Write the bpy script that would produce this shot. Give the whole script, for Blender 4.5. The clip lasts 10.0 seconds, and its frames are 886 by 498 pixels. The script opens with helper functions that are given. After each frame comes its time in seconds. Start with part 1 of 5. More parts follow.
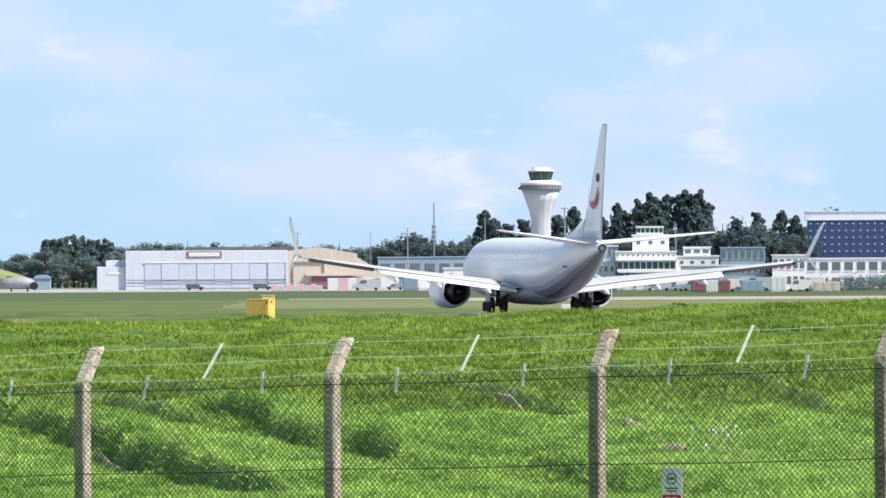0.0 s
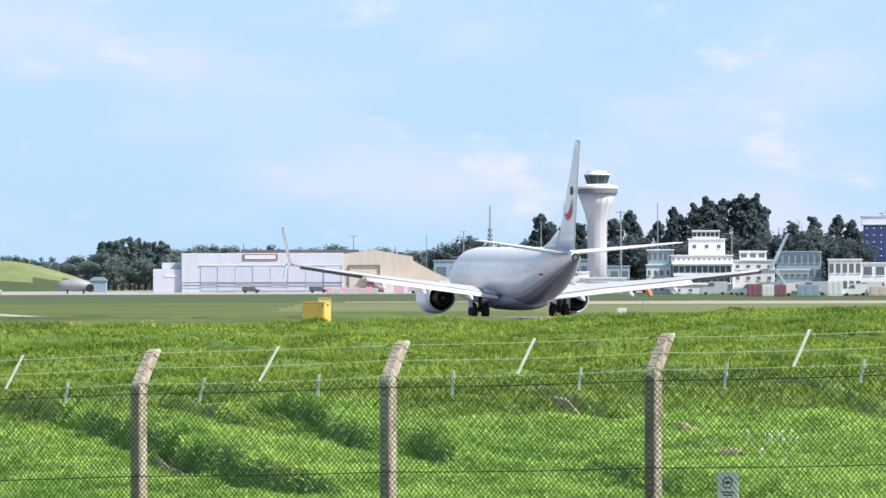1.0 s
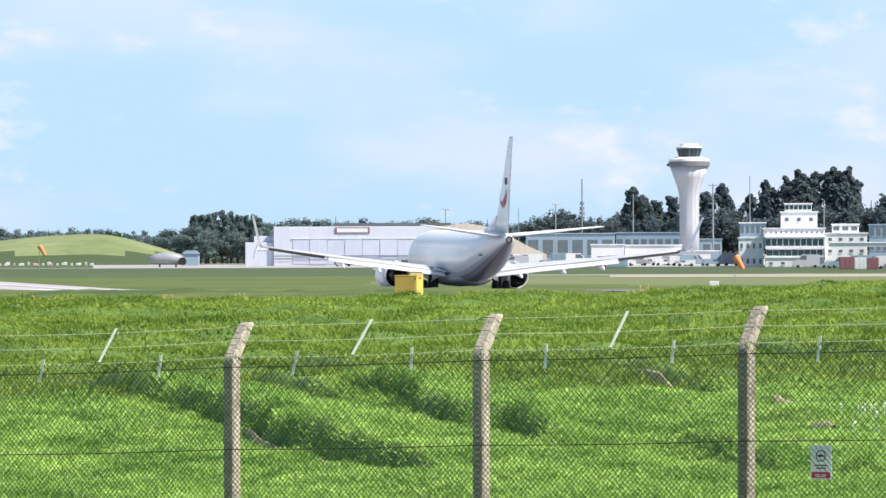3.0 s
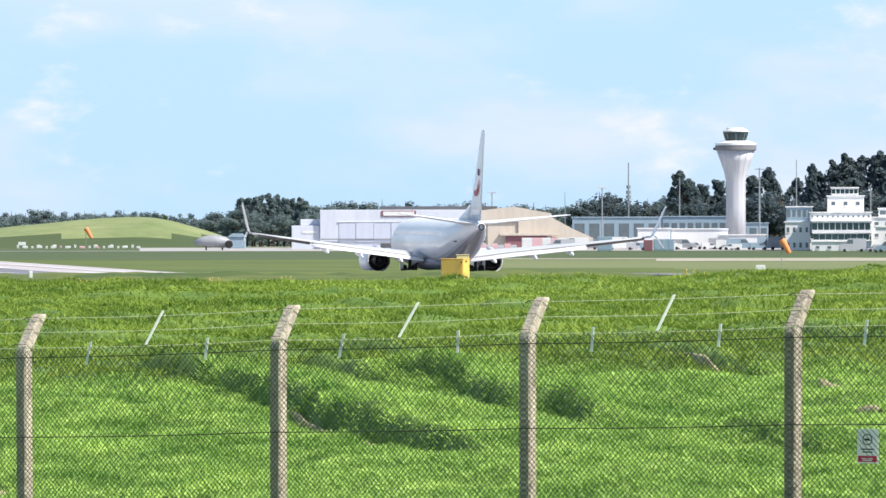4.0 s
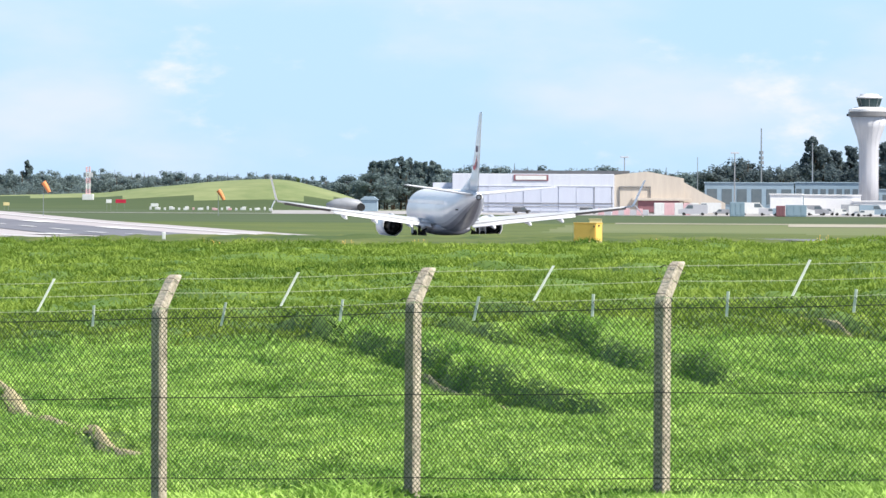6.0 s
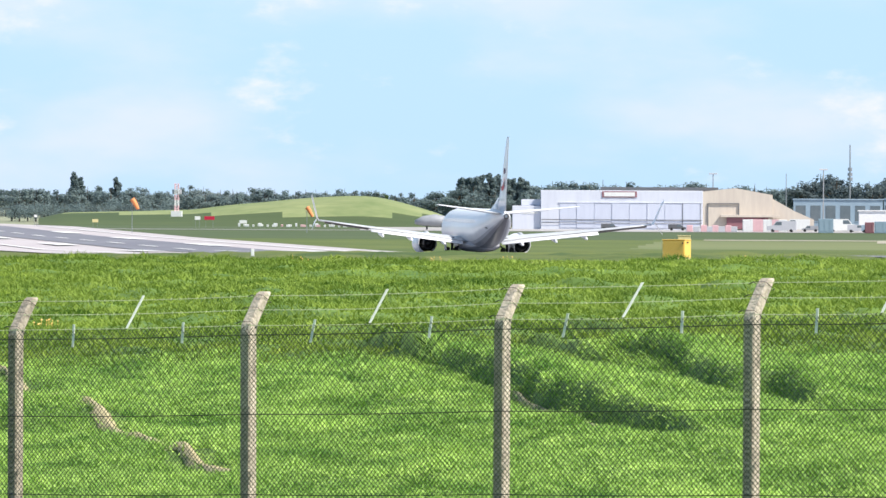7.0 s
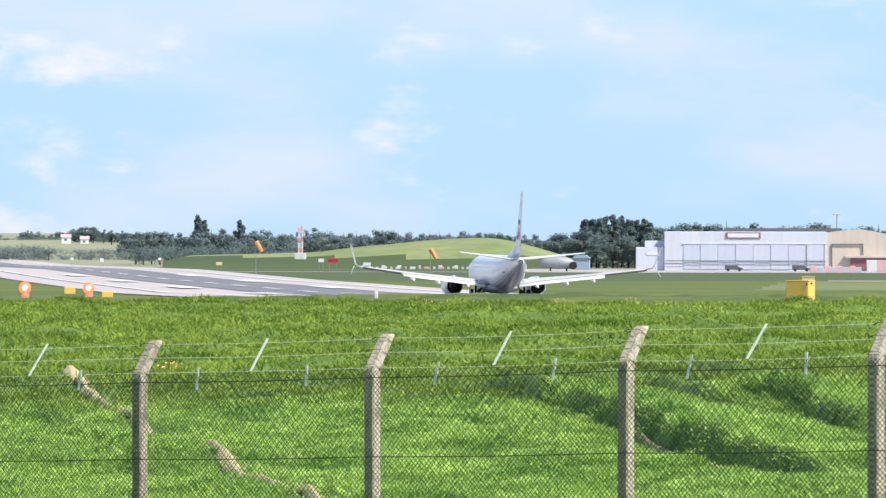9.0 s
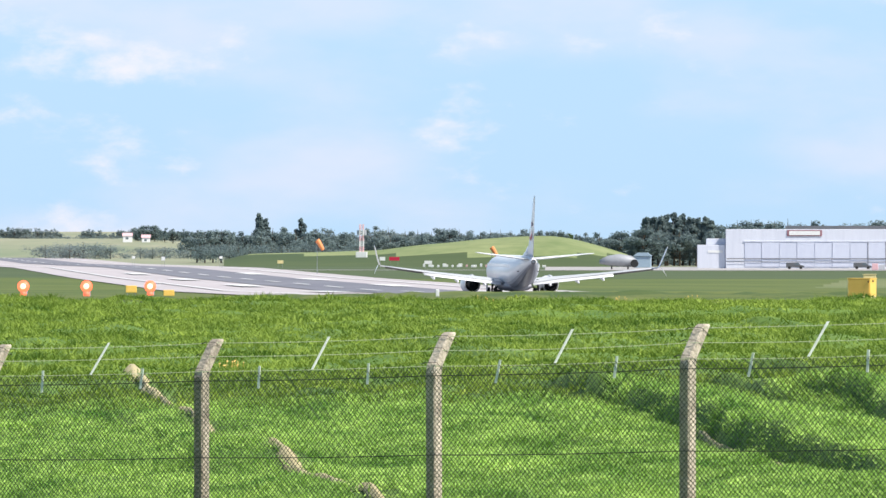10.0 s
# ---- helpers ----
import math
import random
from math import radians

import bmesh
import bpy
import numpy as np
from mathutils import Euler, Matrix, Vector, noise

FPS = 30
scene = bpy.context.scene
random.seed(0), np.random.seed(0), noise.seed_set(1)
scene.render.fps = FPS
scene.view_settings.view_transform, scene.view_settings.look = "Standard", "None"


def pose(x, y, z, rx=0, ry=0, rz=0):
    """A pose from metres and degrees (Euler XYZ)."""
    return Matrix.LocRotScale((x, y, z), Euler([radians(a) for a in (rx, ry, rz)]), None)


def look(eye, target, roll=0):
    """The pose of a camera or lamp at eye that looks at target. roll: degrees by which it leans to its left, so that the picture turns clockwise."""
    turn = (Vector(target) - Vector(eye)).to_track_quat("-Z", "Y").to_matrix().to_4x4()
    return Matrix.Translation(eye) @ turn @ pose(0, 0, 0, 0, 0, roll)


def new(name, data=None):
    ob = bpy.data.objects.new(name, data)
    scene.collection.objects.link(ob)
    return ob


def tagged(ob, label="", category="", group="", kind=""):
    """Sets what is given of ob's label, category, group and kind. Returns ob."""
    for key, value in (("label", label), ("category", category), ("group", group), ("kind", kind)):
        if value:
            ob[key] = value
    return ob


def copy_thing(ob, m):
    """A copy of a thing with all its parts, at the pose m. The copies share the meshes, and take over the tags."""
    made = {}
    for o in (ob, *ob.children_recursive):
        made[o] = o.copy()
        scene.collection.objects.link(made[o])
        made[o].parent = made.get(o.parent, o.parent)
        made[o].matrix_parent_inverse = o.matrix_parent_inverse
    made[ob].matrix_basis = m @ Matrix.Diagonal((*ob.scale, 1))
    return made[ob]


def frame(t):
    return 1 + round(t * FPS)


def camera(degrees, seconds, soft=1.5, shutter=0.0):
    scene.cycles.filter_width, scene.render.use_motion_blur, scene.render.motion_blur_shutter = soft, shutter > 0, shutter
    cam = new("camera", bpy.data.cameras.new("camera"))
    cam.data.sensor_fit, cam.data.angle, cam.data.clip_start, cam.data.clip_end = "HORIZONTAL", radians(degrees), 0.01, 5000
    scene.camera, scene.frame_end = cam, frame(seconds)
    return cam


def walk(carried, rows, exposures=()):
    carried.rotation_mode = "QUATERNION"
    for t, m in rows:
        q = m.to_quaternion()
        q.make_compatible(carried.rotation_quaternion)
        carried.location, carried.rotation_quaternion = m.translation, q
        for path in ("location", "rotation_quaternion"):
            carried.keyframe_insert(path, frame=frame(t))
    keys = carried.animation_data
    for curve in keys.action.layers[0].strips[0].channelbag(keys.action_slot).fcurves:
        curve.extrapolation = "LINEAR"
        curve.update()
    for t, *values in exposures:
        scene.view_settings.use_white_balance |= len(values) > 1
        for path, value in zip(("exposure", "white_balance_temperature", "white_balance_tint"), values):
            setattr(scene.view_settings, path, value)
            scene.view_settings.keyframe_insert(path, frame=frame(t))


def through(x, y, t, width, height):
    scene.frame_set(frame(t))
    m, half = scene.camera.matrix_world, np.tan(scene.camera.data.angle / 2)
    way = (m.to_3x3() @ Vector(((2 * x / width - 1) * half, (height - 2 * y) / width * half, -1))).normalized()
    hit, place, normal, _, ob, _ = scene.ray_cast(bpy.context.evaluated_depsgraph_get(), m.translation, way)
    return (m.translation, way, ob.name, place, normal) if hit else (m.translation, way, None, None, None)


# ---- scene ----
# The eye stands on a low bank outside an airfield fence; y points down the first line of sight.
EYE_Z = 3.0


def aim(x, z, pan, tilt, lean):
    """A pose that looks along bearing pan (degrees clockwise from +y), tilted up by tilt."""
    a, e = radians(pan), radians(tilt)
    way = Vector((math.sin(a) * math.cos(e), math.cos(a) * math.cos(e), math.sin(e)))
    eye = Vector((x, 0, z))
    return look(eye, eye + way * 100, lean)


cam = camera(8.54, 10.0, soft=1.5)
PATH = [
    (0, aim(0.000, 3.000, -0.000, 0.267, -0.314)),
    (0.5, aim(-0.006, 2.997, -0.342, 0.286, -0.272)),
    (1, aim(-0.006, 2.999, -0.540, 0.301, -0.141)),
    (1.5, aim(-0.006, 2.993, -0.708, 0.231, -0.215)),
    (2, aim(-0.013, 2.998, -0.924, 0.125, -0.216)),
    (2.5, aim(-0.013, 2.999, -1.178, 0.084, -0.201)),
    (4, aim(-0.017, 2.996, -1.877, -0.115, -0.079)),
    (4.5, aim(-0.024, 2.989, -2.075, -0.248, 0.009)),
    (5, aim(-0.031, 2.989, -2.327, -0.408, 0.140)),
    (5.5, aim(-0.043, 2.988, -2.703, -0.490, 0.269)),
    (7, aim(-0.058, 2.988, -4.004, -0.309, 0.304)),
    (7.5, aim(-0.059, 2.989, -4.339, -0.200, 0.272)),
    (8, aim(-0.056, 2.990, -4.682, -0.055, 0.166)),
    (8.5, aim(-0.059, 2.988, -4.921, 0.050, 0.093)),
    (9, aim(-0.056, 2.990, -5.199, 0.091, 0.112)),
    (9.5, aim(-0.055, 2.991, -5.516, 0.105, 0.037)),
    (10, aim(-0.057, 2.991, -5.790, 0.072, 0.038)),
]
walk(cam, PATH, exposures=[(0, 0.20), (2.5, 0.25), (5, 0.33), (7.2, 0.33), (10, 0.22)])

# ---------- light ----------
SUN_AZ, SUN_EL = 116.0, 50.0
world = bpy.data.worlds.new("sky")
scene.world = world
world.use_nodes = True
wn, wl = world.node_tree.nodes, world.node_tree.links
wn.clear()
sky = wn.new("ShaderNodeTexSky")
sky.sky_type, sky.sun_disc = "NISHITA", False
sky.sun_elevation, sky.sun_rotation = radians(SUN_EL), radians(SUN_AZ)
sky.air_density, sky.dust_density, sky.ozone_density = 1.0, 0.3, 3.0
geo = wn.new("ShaderNodeTexCoord")
stretch = wn.new("ShaderNodeMapping")
stretch.inputs["Scale"].default_value = (1.0, 1.0, 2.6)
wl.new(geo.outputs["Generated"], stretch.inputs["Vector"])
puffs = wn.new("ShaderNodeTexNoise")
puffs.inputs["Scale"].default_value, puffs.inputs["Detail"].default_value = 17.0, 6.0
puffs.inputs["Roughness"].default_value = 0.5
wl.new(stretch.outputs["Vector"], puffs.inputs["Vector"])
cover = wn.new("ShaderNodeMapRange")
cover.interpolation_type = "SMOOTHSTEP"
cover.inputs["From Min"].default_value, cover.inputs["From Max"].default_value = 0.42, 0.72
wl.new(puffs.outputs["Fac"], cover.inputs["Value"])
veil = wn.new("ShaderNodeMix")
veil.data_type = "RGBA"
veil.inputs["A"].default_value = (5.1, 7.7, 10.6, 1)
veil.inputs["B"].default_value = (7.4, 8.4, 10.6, 1)
wl.new(cover.outputs["Result"], veil.inputs["Factor"])
# small bright puffs over the thin veil
flat = wn.new("ShaderNodeMapping")
flat.inputs["Scale"].default_value = (1.0, 1.0, 2.1)
flat.inputs["Location"].default_value = (0.37, 0.11, 0.05)
wl.new(geo.outputs["Generated"], flat.inputs["Vector"])
wisp = wn.new("ShaderNodeTexNoise")
wisp.inputs["Scale"].default_value, wisp.inputs["Detail"].default_value, wisp.inputs["Roughness"].default_value = 38.0, 7.0, 0.58
wl.new(flat.outputs["Vector"], wisp.inputs["Vector"])
crisp = wn.new("ShaderNodeMapRange")
crisp.interpolation_type = "SMOOTHSTEP"
crisp.inputs["From Min"].default_value, crisp.inputs["From Max"].default_value = 0.54, 0.76
wl.new(wisp.outputs["Fac"], crisp.inputs["Value"])
white = wn.new("ShaderNodeMix")
white.data_type = "RGBA"
white.inputs["B"].default_value = (9.6, 9.5, 10.6, 1)
wl.new(crisp.outputs["Result"], white.inputs["Factor"])
wl.new(veil.outputs["Result"], white.inputs["A"])
airy = wn.new("ShaderNodeMix")
airy.data_type = "RGBA"
lift = wn.new("ShaderNodeSeparateXYZ")
wl.new(geo.outputs["Generated"], lift.inputs["Vector"])
haze = wn.new("ShaderNodeMapRange")
haze.interpolation_type = "SMOOTHSTEP"
haze.inputs["From Min"].default_value, haze.inputs["From Max"].default_value = 0.06, 0.55
haze.inputs["To Min"].default_value, haze.inputs["To Max"].default_value = 0.88, 0.12
wl.new(lift.outputs["Z"], haze.inputs["Value"])
wl.new(haze.outputs["Result"], airy.inputs["Factor"])
wl.new(sky.outputs["Color"], airy.inputs["A"])
wl.new(white.outputs["Result"], airy.inputs["B"])
glow = wn.new("ShaderNodeBackground")
glow.inputs["Strength"].default_value = 0.087
wl.new(airy.outputs["Result"], glow.inputs["Color"])
wl.new(glow.outputs["Background"], wn.new("ShaderNodeOutputWorld").inputs["Surface"])

sun = new("sun", bpy.data.lights.new("sun", "SUN"))
sun.data.energy, sun.data.angle, sun.data.color = 5.6, radians(0.6), (1.0, 0.95, 0.87)
_a, _e = radians(SUN_AZ), radians(SUN_EL)
sun.matrix_world = look((math.sin(_a) * math.cos(_e) * 50, math.cos(_a) * math.cos(_e) * 50, math.sin(_e) * 50), (0, 0, 0))


# ---------- materials ----------
def mat(name, a, b=None, scale=1.0, rough=0.7, metal=0.0, bump=0.0, fine=8.0, stretch=(1, 1, 1), glow_col=None, glow=0.0,
        through=0.0, each=0.0, spec=0.5):
    """A surface that wanders between colours a and b at two sizes, with relief; each: how far pieces differ."""
    m = bpy.data.materials.new(name)
    m.use_nodes = True
    n, l = m.node_tree.nodes, m.node_tree.links
    p = n["Principled BSDF"]
    b = b or tuple(c * 0.8 for c in a)
    tc, mp = n.new("ShaderNodeTexCoord"), n.new("ShaderNodeMapping")
    mp.inputs["Scale"].default_value = stretch
    l.new(tc.outputs["Object"], mp.inputs["Vector"])
    big, small = n.new("ShaderNodeTexNoise"), n.new("ShaderNodeTexNoise")
    big.inputs["Scale"].default_value, small.inputs["Scale"].default_value = scale, scale * fine
    big.inputs["Detail"].default_value, small.inputs["Detail"].default_value = 4, 3
    l.new(mp.outputs["Vector"], big.inputs["Vector"])
    l.new(mp.outputs["Vector"], small.inputs["Vector"])
    add = n.new("ShaderNodeMath")
    add.operation = "MULTIPLY_ADD"
    l.new(small.outputs["Fac"], add.inputs[0])
    add.inputs[1].default_value = 0.5
    l.new(big.outputs["Fac"], add.inputs[2])
    last = add
    if each:
        info = n.new("ShaderNodeObjectInfo")
        own = n.new("ShaderNodeMath")
        own.operation = "MULTIPLY_ADD"
        l.new(info.outputs["Random"], own.inputs[0])
        own.inputs[1].default_value = each
        l.new(add.outputs[0], own.inputs[2])
        last = own
    rng = n.new("ShaderNodeMapRange")
    rng.inputs["From Min"].default_value, rng.inputs["From Max"].default_value = 0.5, 1.0 + each
    l.new(last.outputs[0], rng.inputs["Value"])
    mix = n.new("ShaderNodeMix")
    mix.data_type = "RGBA"
    mix.inputs["A"].default_value, mix.inputs["B"].default_value = (*a, 1), (*b, 1)
    l.new(rng.outputs["Result"], mix.inputs["Factor"])
    l.new(mix.outputs["Result"], p.inputs["Base Color"])
    p.inputs["Roughness"].default_value, p.inputs["Metallic"].default_value = rough, metal
    p.inputs["Specular IOR Level"].default_value = spec
    if bump:
        bp = n.new("ShaderNodeBump")
        bp.inputs["Strength"].default_value, bp.inputs["Distance"].default_value = bump, 0.02
        l.new(small.outputs["Fac"], bp.inputs["Height"])
        l.new(bp.outputs["Normal"], p.inputs["Normal"])
    if glow:
        p.inputs["Emission Color"].default_value, p.inputs["Emission Strength"].default_value = (*glow_col, 1), glow
    if through:
        tr, ms = n.new("ShaderNodeBsdfTranslucent"), n.new("ShaderNodeMixShader")
        l.new(mix.outputs["Result"], tr.inputs["Color"])
        ms.inputs["Fac"].default_value = through
        l.new(p.outputs["BSDF"], ms.inputs[1])
        l.new(tr.outputs["BSDF"], ms.inputs[2])
        l.new(ms.outputs["Shader"], n["Material Output"].inputs["Surface"])
    return m


M_GROUND = mat("turf", (0.065, 0.14, 0.02), (0.17, 0.27, 0.045), 0.5, 0.9, bump=0.6, fine=6)
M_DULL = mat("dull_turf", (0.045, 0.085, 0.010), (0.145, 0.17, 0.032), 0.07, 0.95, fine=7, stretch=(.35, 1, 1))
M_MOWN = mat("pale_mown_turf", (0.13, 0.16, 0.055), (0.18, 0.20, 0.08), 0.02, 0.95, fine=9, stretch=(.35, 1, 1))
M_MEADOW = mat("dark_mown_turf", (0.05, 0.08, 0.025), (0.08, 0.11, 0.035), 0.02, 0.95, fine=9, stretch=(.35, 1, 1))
M_BLADE = mat("grass_blade", (0.055, 0.13, 0.013), (0.36, 0.46, 0.08), 0.4, 0.6, fine=5, through=0.3, spec=0.2)
M_LUSH = mat("lush_grass", (0.115, 0.265, 0.035), (0.57, 0.79, 0.19), 0.55, 0.55, fine=5, through=0.3, spec=0.25)
M_RUNWAY = mat("runway_concrete", (0.50, 0.455, 0.46), (0.42, 0.38, 0.39), 0.03, 0.8, fine=12, bump=0.2)
M_RUBBER = mat("runway_rubbered", (0.15, 0.15, 0.18), (0.22, 0.22, 0.245), 0.02, 0.8, fine=12, stretch=(1, .15, 1))
M_MARK = mat("marking_white", (0.78, 0.78, 0.78), (0.62, 0.62, 0.62), 0.3, 0.7)
M_CONC = mat("post_concrete", (0.66, 0.57, 0.45), (0.20, 0.165, 0.13), 6, 0.95, bump=0.9, fine=6, each=0.2)
M_WIRE = mat("galvanised_wire", (0.11, 0.12, 0.11), (0.06, 0.066, 0.06), 20, 0.6, 0.0)
M_LINEWIRE = mat("dark_wire", (0.06, 0.06, 0.06), (0.10, 0.09, 0.08), 20, 0.6, 0.5)
M_BARB = mat("barbed_wire", (0.62, 0.66, 0.42), (0.46, 0.50, 0.30), 20, 0.6, 0.0)
M_DROP = mat("dropper_zinc", (0.85, 0.88, 0.80), (0.70, 0.74, 0.64), 9, 0.5, 0.0, through=0.3)
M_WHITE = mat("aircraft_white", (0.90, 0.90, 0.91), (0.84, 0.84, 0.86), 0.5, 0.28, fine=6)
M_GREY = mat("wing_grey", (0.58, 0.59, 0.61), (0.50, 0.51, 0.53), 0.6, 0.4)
# Three greys that paint shade onto the underside of the white body.
M_BELLY_SHADE = mat("belly_shade_dark", (0.17, 0.17, 0.19), (0.14, 0.14, 0.155), 0.6, 0.4)
M_FLANK_SHADE = mat("flank_shade_pale", (0.66, 0.66, 0.68), (0.60, 0.60, 0.62), 0.6, 0.35)
M_LOWER_SHADE = mat("flank_shade_mid", (0.38, 0.38, 0.41), (0.34, 0.34, 0.36), 0.6, 0.38)
M_DARK = mat("dark_metal", (0.03, 0.03, 0.032), (0.05, 0.045, 0.04), 3, 0.5, 0.5)
M_TYRE = mat("tyre", (0.02, 0.02, 0.021), (0.035, 0.034, 0.033), 8, 0.85)
M_RED = mat("marking_red", (0.55, 0.012, 0.05), (0.46, 0.012, 0.045), 1, 0.4)
M_PURPLE = mat("marking_dark", (0.10, 0.035, 0.09), (0.08, 0.03, 0.07), 1, 0.4)
M_PALE = mat("marking_pale", (0.55, 0.55, 0.58), (0.5, 0.5, 0.53), 1, 0.4)
# Cabin panes painted nearly white: the glare that washes them out.
M_FAINT = mat("washed_out_pane", (0.74, 0.74, 0.77), (0.70, 0.70, 0.73), 1, 0.3)
M_YELLOW = mat("yellow_paint", (0.95, 0.60, 0.14), (0.90, 0.54, 0.11), 2, 0.5, bump=0.1)
M_YPALE = mat("yellow_faded", (0.80, 0.66, 0.34), (0.72, 0.58, 0.28), 2, 0.6)
M_CLAD = mat("pale_cladding", (0.68, 0.70, 0.78), (0.60, 0.62, 0.70), 0.15, 0.6, fine=10, stretch=(6, 6, .4))
M_DOOR = mat("hangar_door", (0.62, 0.65, 0.76), (0.54, 0.57, 0.68), 0.3, 0.6, stretch=(4, 4, .4), each=0.4)
M_CREAM = mat("cream_cladding", (0.66, 0.58, 0.49), (0.58, 0.50, 0.43), 0.2, 0.7, stretch=(5, 5, .4))
M_ROOF = mat("dark_roof", (0.09, 0.10, 0.11), (0.13, 0.13, 0.14), 0.2, 0.8)
M_MAROON = mat("maroon_cladding", (0.30, 0.13, 0.15), (0.23, 0.10, 0.12), 0.5, 0.7)
# Red of far things, paled in the colour itself for heat haze.
M_PINK = mat("haze_paled_red", (0.76, 0.50, 0.52), (0.68, 0.42, 0.44), 1, 0.6, each=0.4)
M_PAINT = mat("white_render", (0.86, 0.85, 0.86), (0.76, 0.75, 0.76), 0.25, 0.8, fine=8)
M_TOWER = mat("tower_cladding", (0.60, 0.60, 0.64), (0.53, 0.53, 0.57), 0.3, 0.5, stretch=(3, 3, .3))
M_BAND = mat("tower_band", (0.20, 0.20, 0.21), (0.16, 0.16, 0.17), 1, 0.6)
# Window glass greyed: distance haze is put into its colour.
M_GLASS = mat("hazed_glass", (0.10, 0.13, 0.15), (0.14, 0.17, 0.19), 0.6, 0.15, spec=0.8)
M_CAB = mat("cab_glass", (0.02, 0.045, 0.05), (0.03, 0.06, 0.065), 0.6, 0.25, spec=0.35)
M_SAND = mat("sandy_paving", (0.42, 0.38, 0.30), (0.34, 0.31, 0.24), 0.05, 0.9)
M_BLUEG = mat("blue_glazing", (0.035, 0.055, 0.17), (0.05, 0.075, 0.22), 0.5, 0.15, spec=0.7)
# Teal sheet lightened to include the haze in front of it.
M_TEAL = mat("hazed_teal_sheet", (0.32, 0.42, 0.50), (0.25, 0.34, 0.42), 0.3, 0.5, each=0.2)
M_HULL = mat("hull_grey", (0.36, 0.37, 0.40), (0.28, 0.29, 0.31), 0.6, 0.5)
M_STEEL = mat("galvanised_pole", (0.40, 0.42, 0.44), (0.32, 0.33, 0.35), 1, 0.5, 0.6)
M_BARK = mat("bark", (0.10, 0.075, 0.05), (0.06, 0.045, 0.03), 1, 0.95)
# The next three leaf colours are paled and blued to carry distance haze.
M_LEAF = mat("leaf_dark_hazed", (0.105, 0.145, 0.165), (0.16, 0.20, 0.20), 0.12, 0.8, fine=6, each=0.5, through=0.45, spec=0.05)
M_LEAF2 = mat("leaf_blue_hazed", (0.17, 0.23, 0.24), (0.24, 0.30, 0.29), 0.12, 0.8, fine=6, each=0.5, through=0.45, spec=0.05)
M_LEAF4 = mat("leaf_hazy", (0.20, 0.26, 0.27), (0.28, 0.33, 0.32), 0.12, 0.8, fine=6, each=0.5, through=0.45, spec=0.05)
M_LEAF3 = mat("leaf_light", (0.10, 0.15, 0.06), (0.15, 0.20, 0.085), 0.12, 0.8, fine=6, each=0.4, through=0.45, spec=0.05)
M_ORANGE = mat("windsock_orange", (0.92, 0.34, 0.13), (0.84, 0.26, 0.09), 1, 0.7)
M_LAMP = mat("approach_lamp", (0.5, 0.06, 0.03), None, 1, 0.5, glow_col=(1.0, 0.13, 0.06), glow=2.4)
# Weak glow that imitates the guard light's reflection, not a second source.
M_LAMP_REFLECTION = mat("lamp_reflection", (0.6, 0.12, 0.07), None, 1, 0.5, glow_col=(1.0, 0.2, 0.1), glow=0.9)
M_CORE = mat("lamp_core", (0.9, 0.6, 0.5), None, 1, 0.5, glow_col=(1.0, 0.5, 0.34), glow=1.8)
M_SOIL = mat("bare_soil", (0.50, 0.43, 0.25), (0.40, 0.34, 0.18), 0.8, 0.95, bump=0.6)
M_SIGN = mat("sign_white", (0.80, 0.80, 0.79), (0.72, 0.72, 0.7), 2, 0.5)
M_PLATE = mat("translucent_plate", (0.95, 0.95, 0.95), (0.90, 0.90, 0.89), 2, 0.5, through=0.7)
M_BLACK = mat("sign_black", (0.03, 0.03, 0.03), None, 2, 0.6)
M_APRON = mat("apron_concrete", (0.42, 0.40, 0.39), (0.35, 0.33, 0.32), 0.05, 0.85)
M_MOUND = mat("mown_mound", (0.15, 0.20, 0.07), (0.27, 0.30, 0.13), 0.03, 0.9, bump=0.3)
# Far field lightened: distance haze is mixed into its colour.
M_FIELD = mat("far_field_hazed", (0.20, 0.24, 0.14), (0.34, 0.32, 0.22), 0.008, 0.95, stretch=(1, .2, 1))


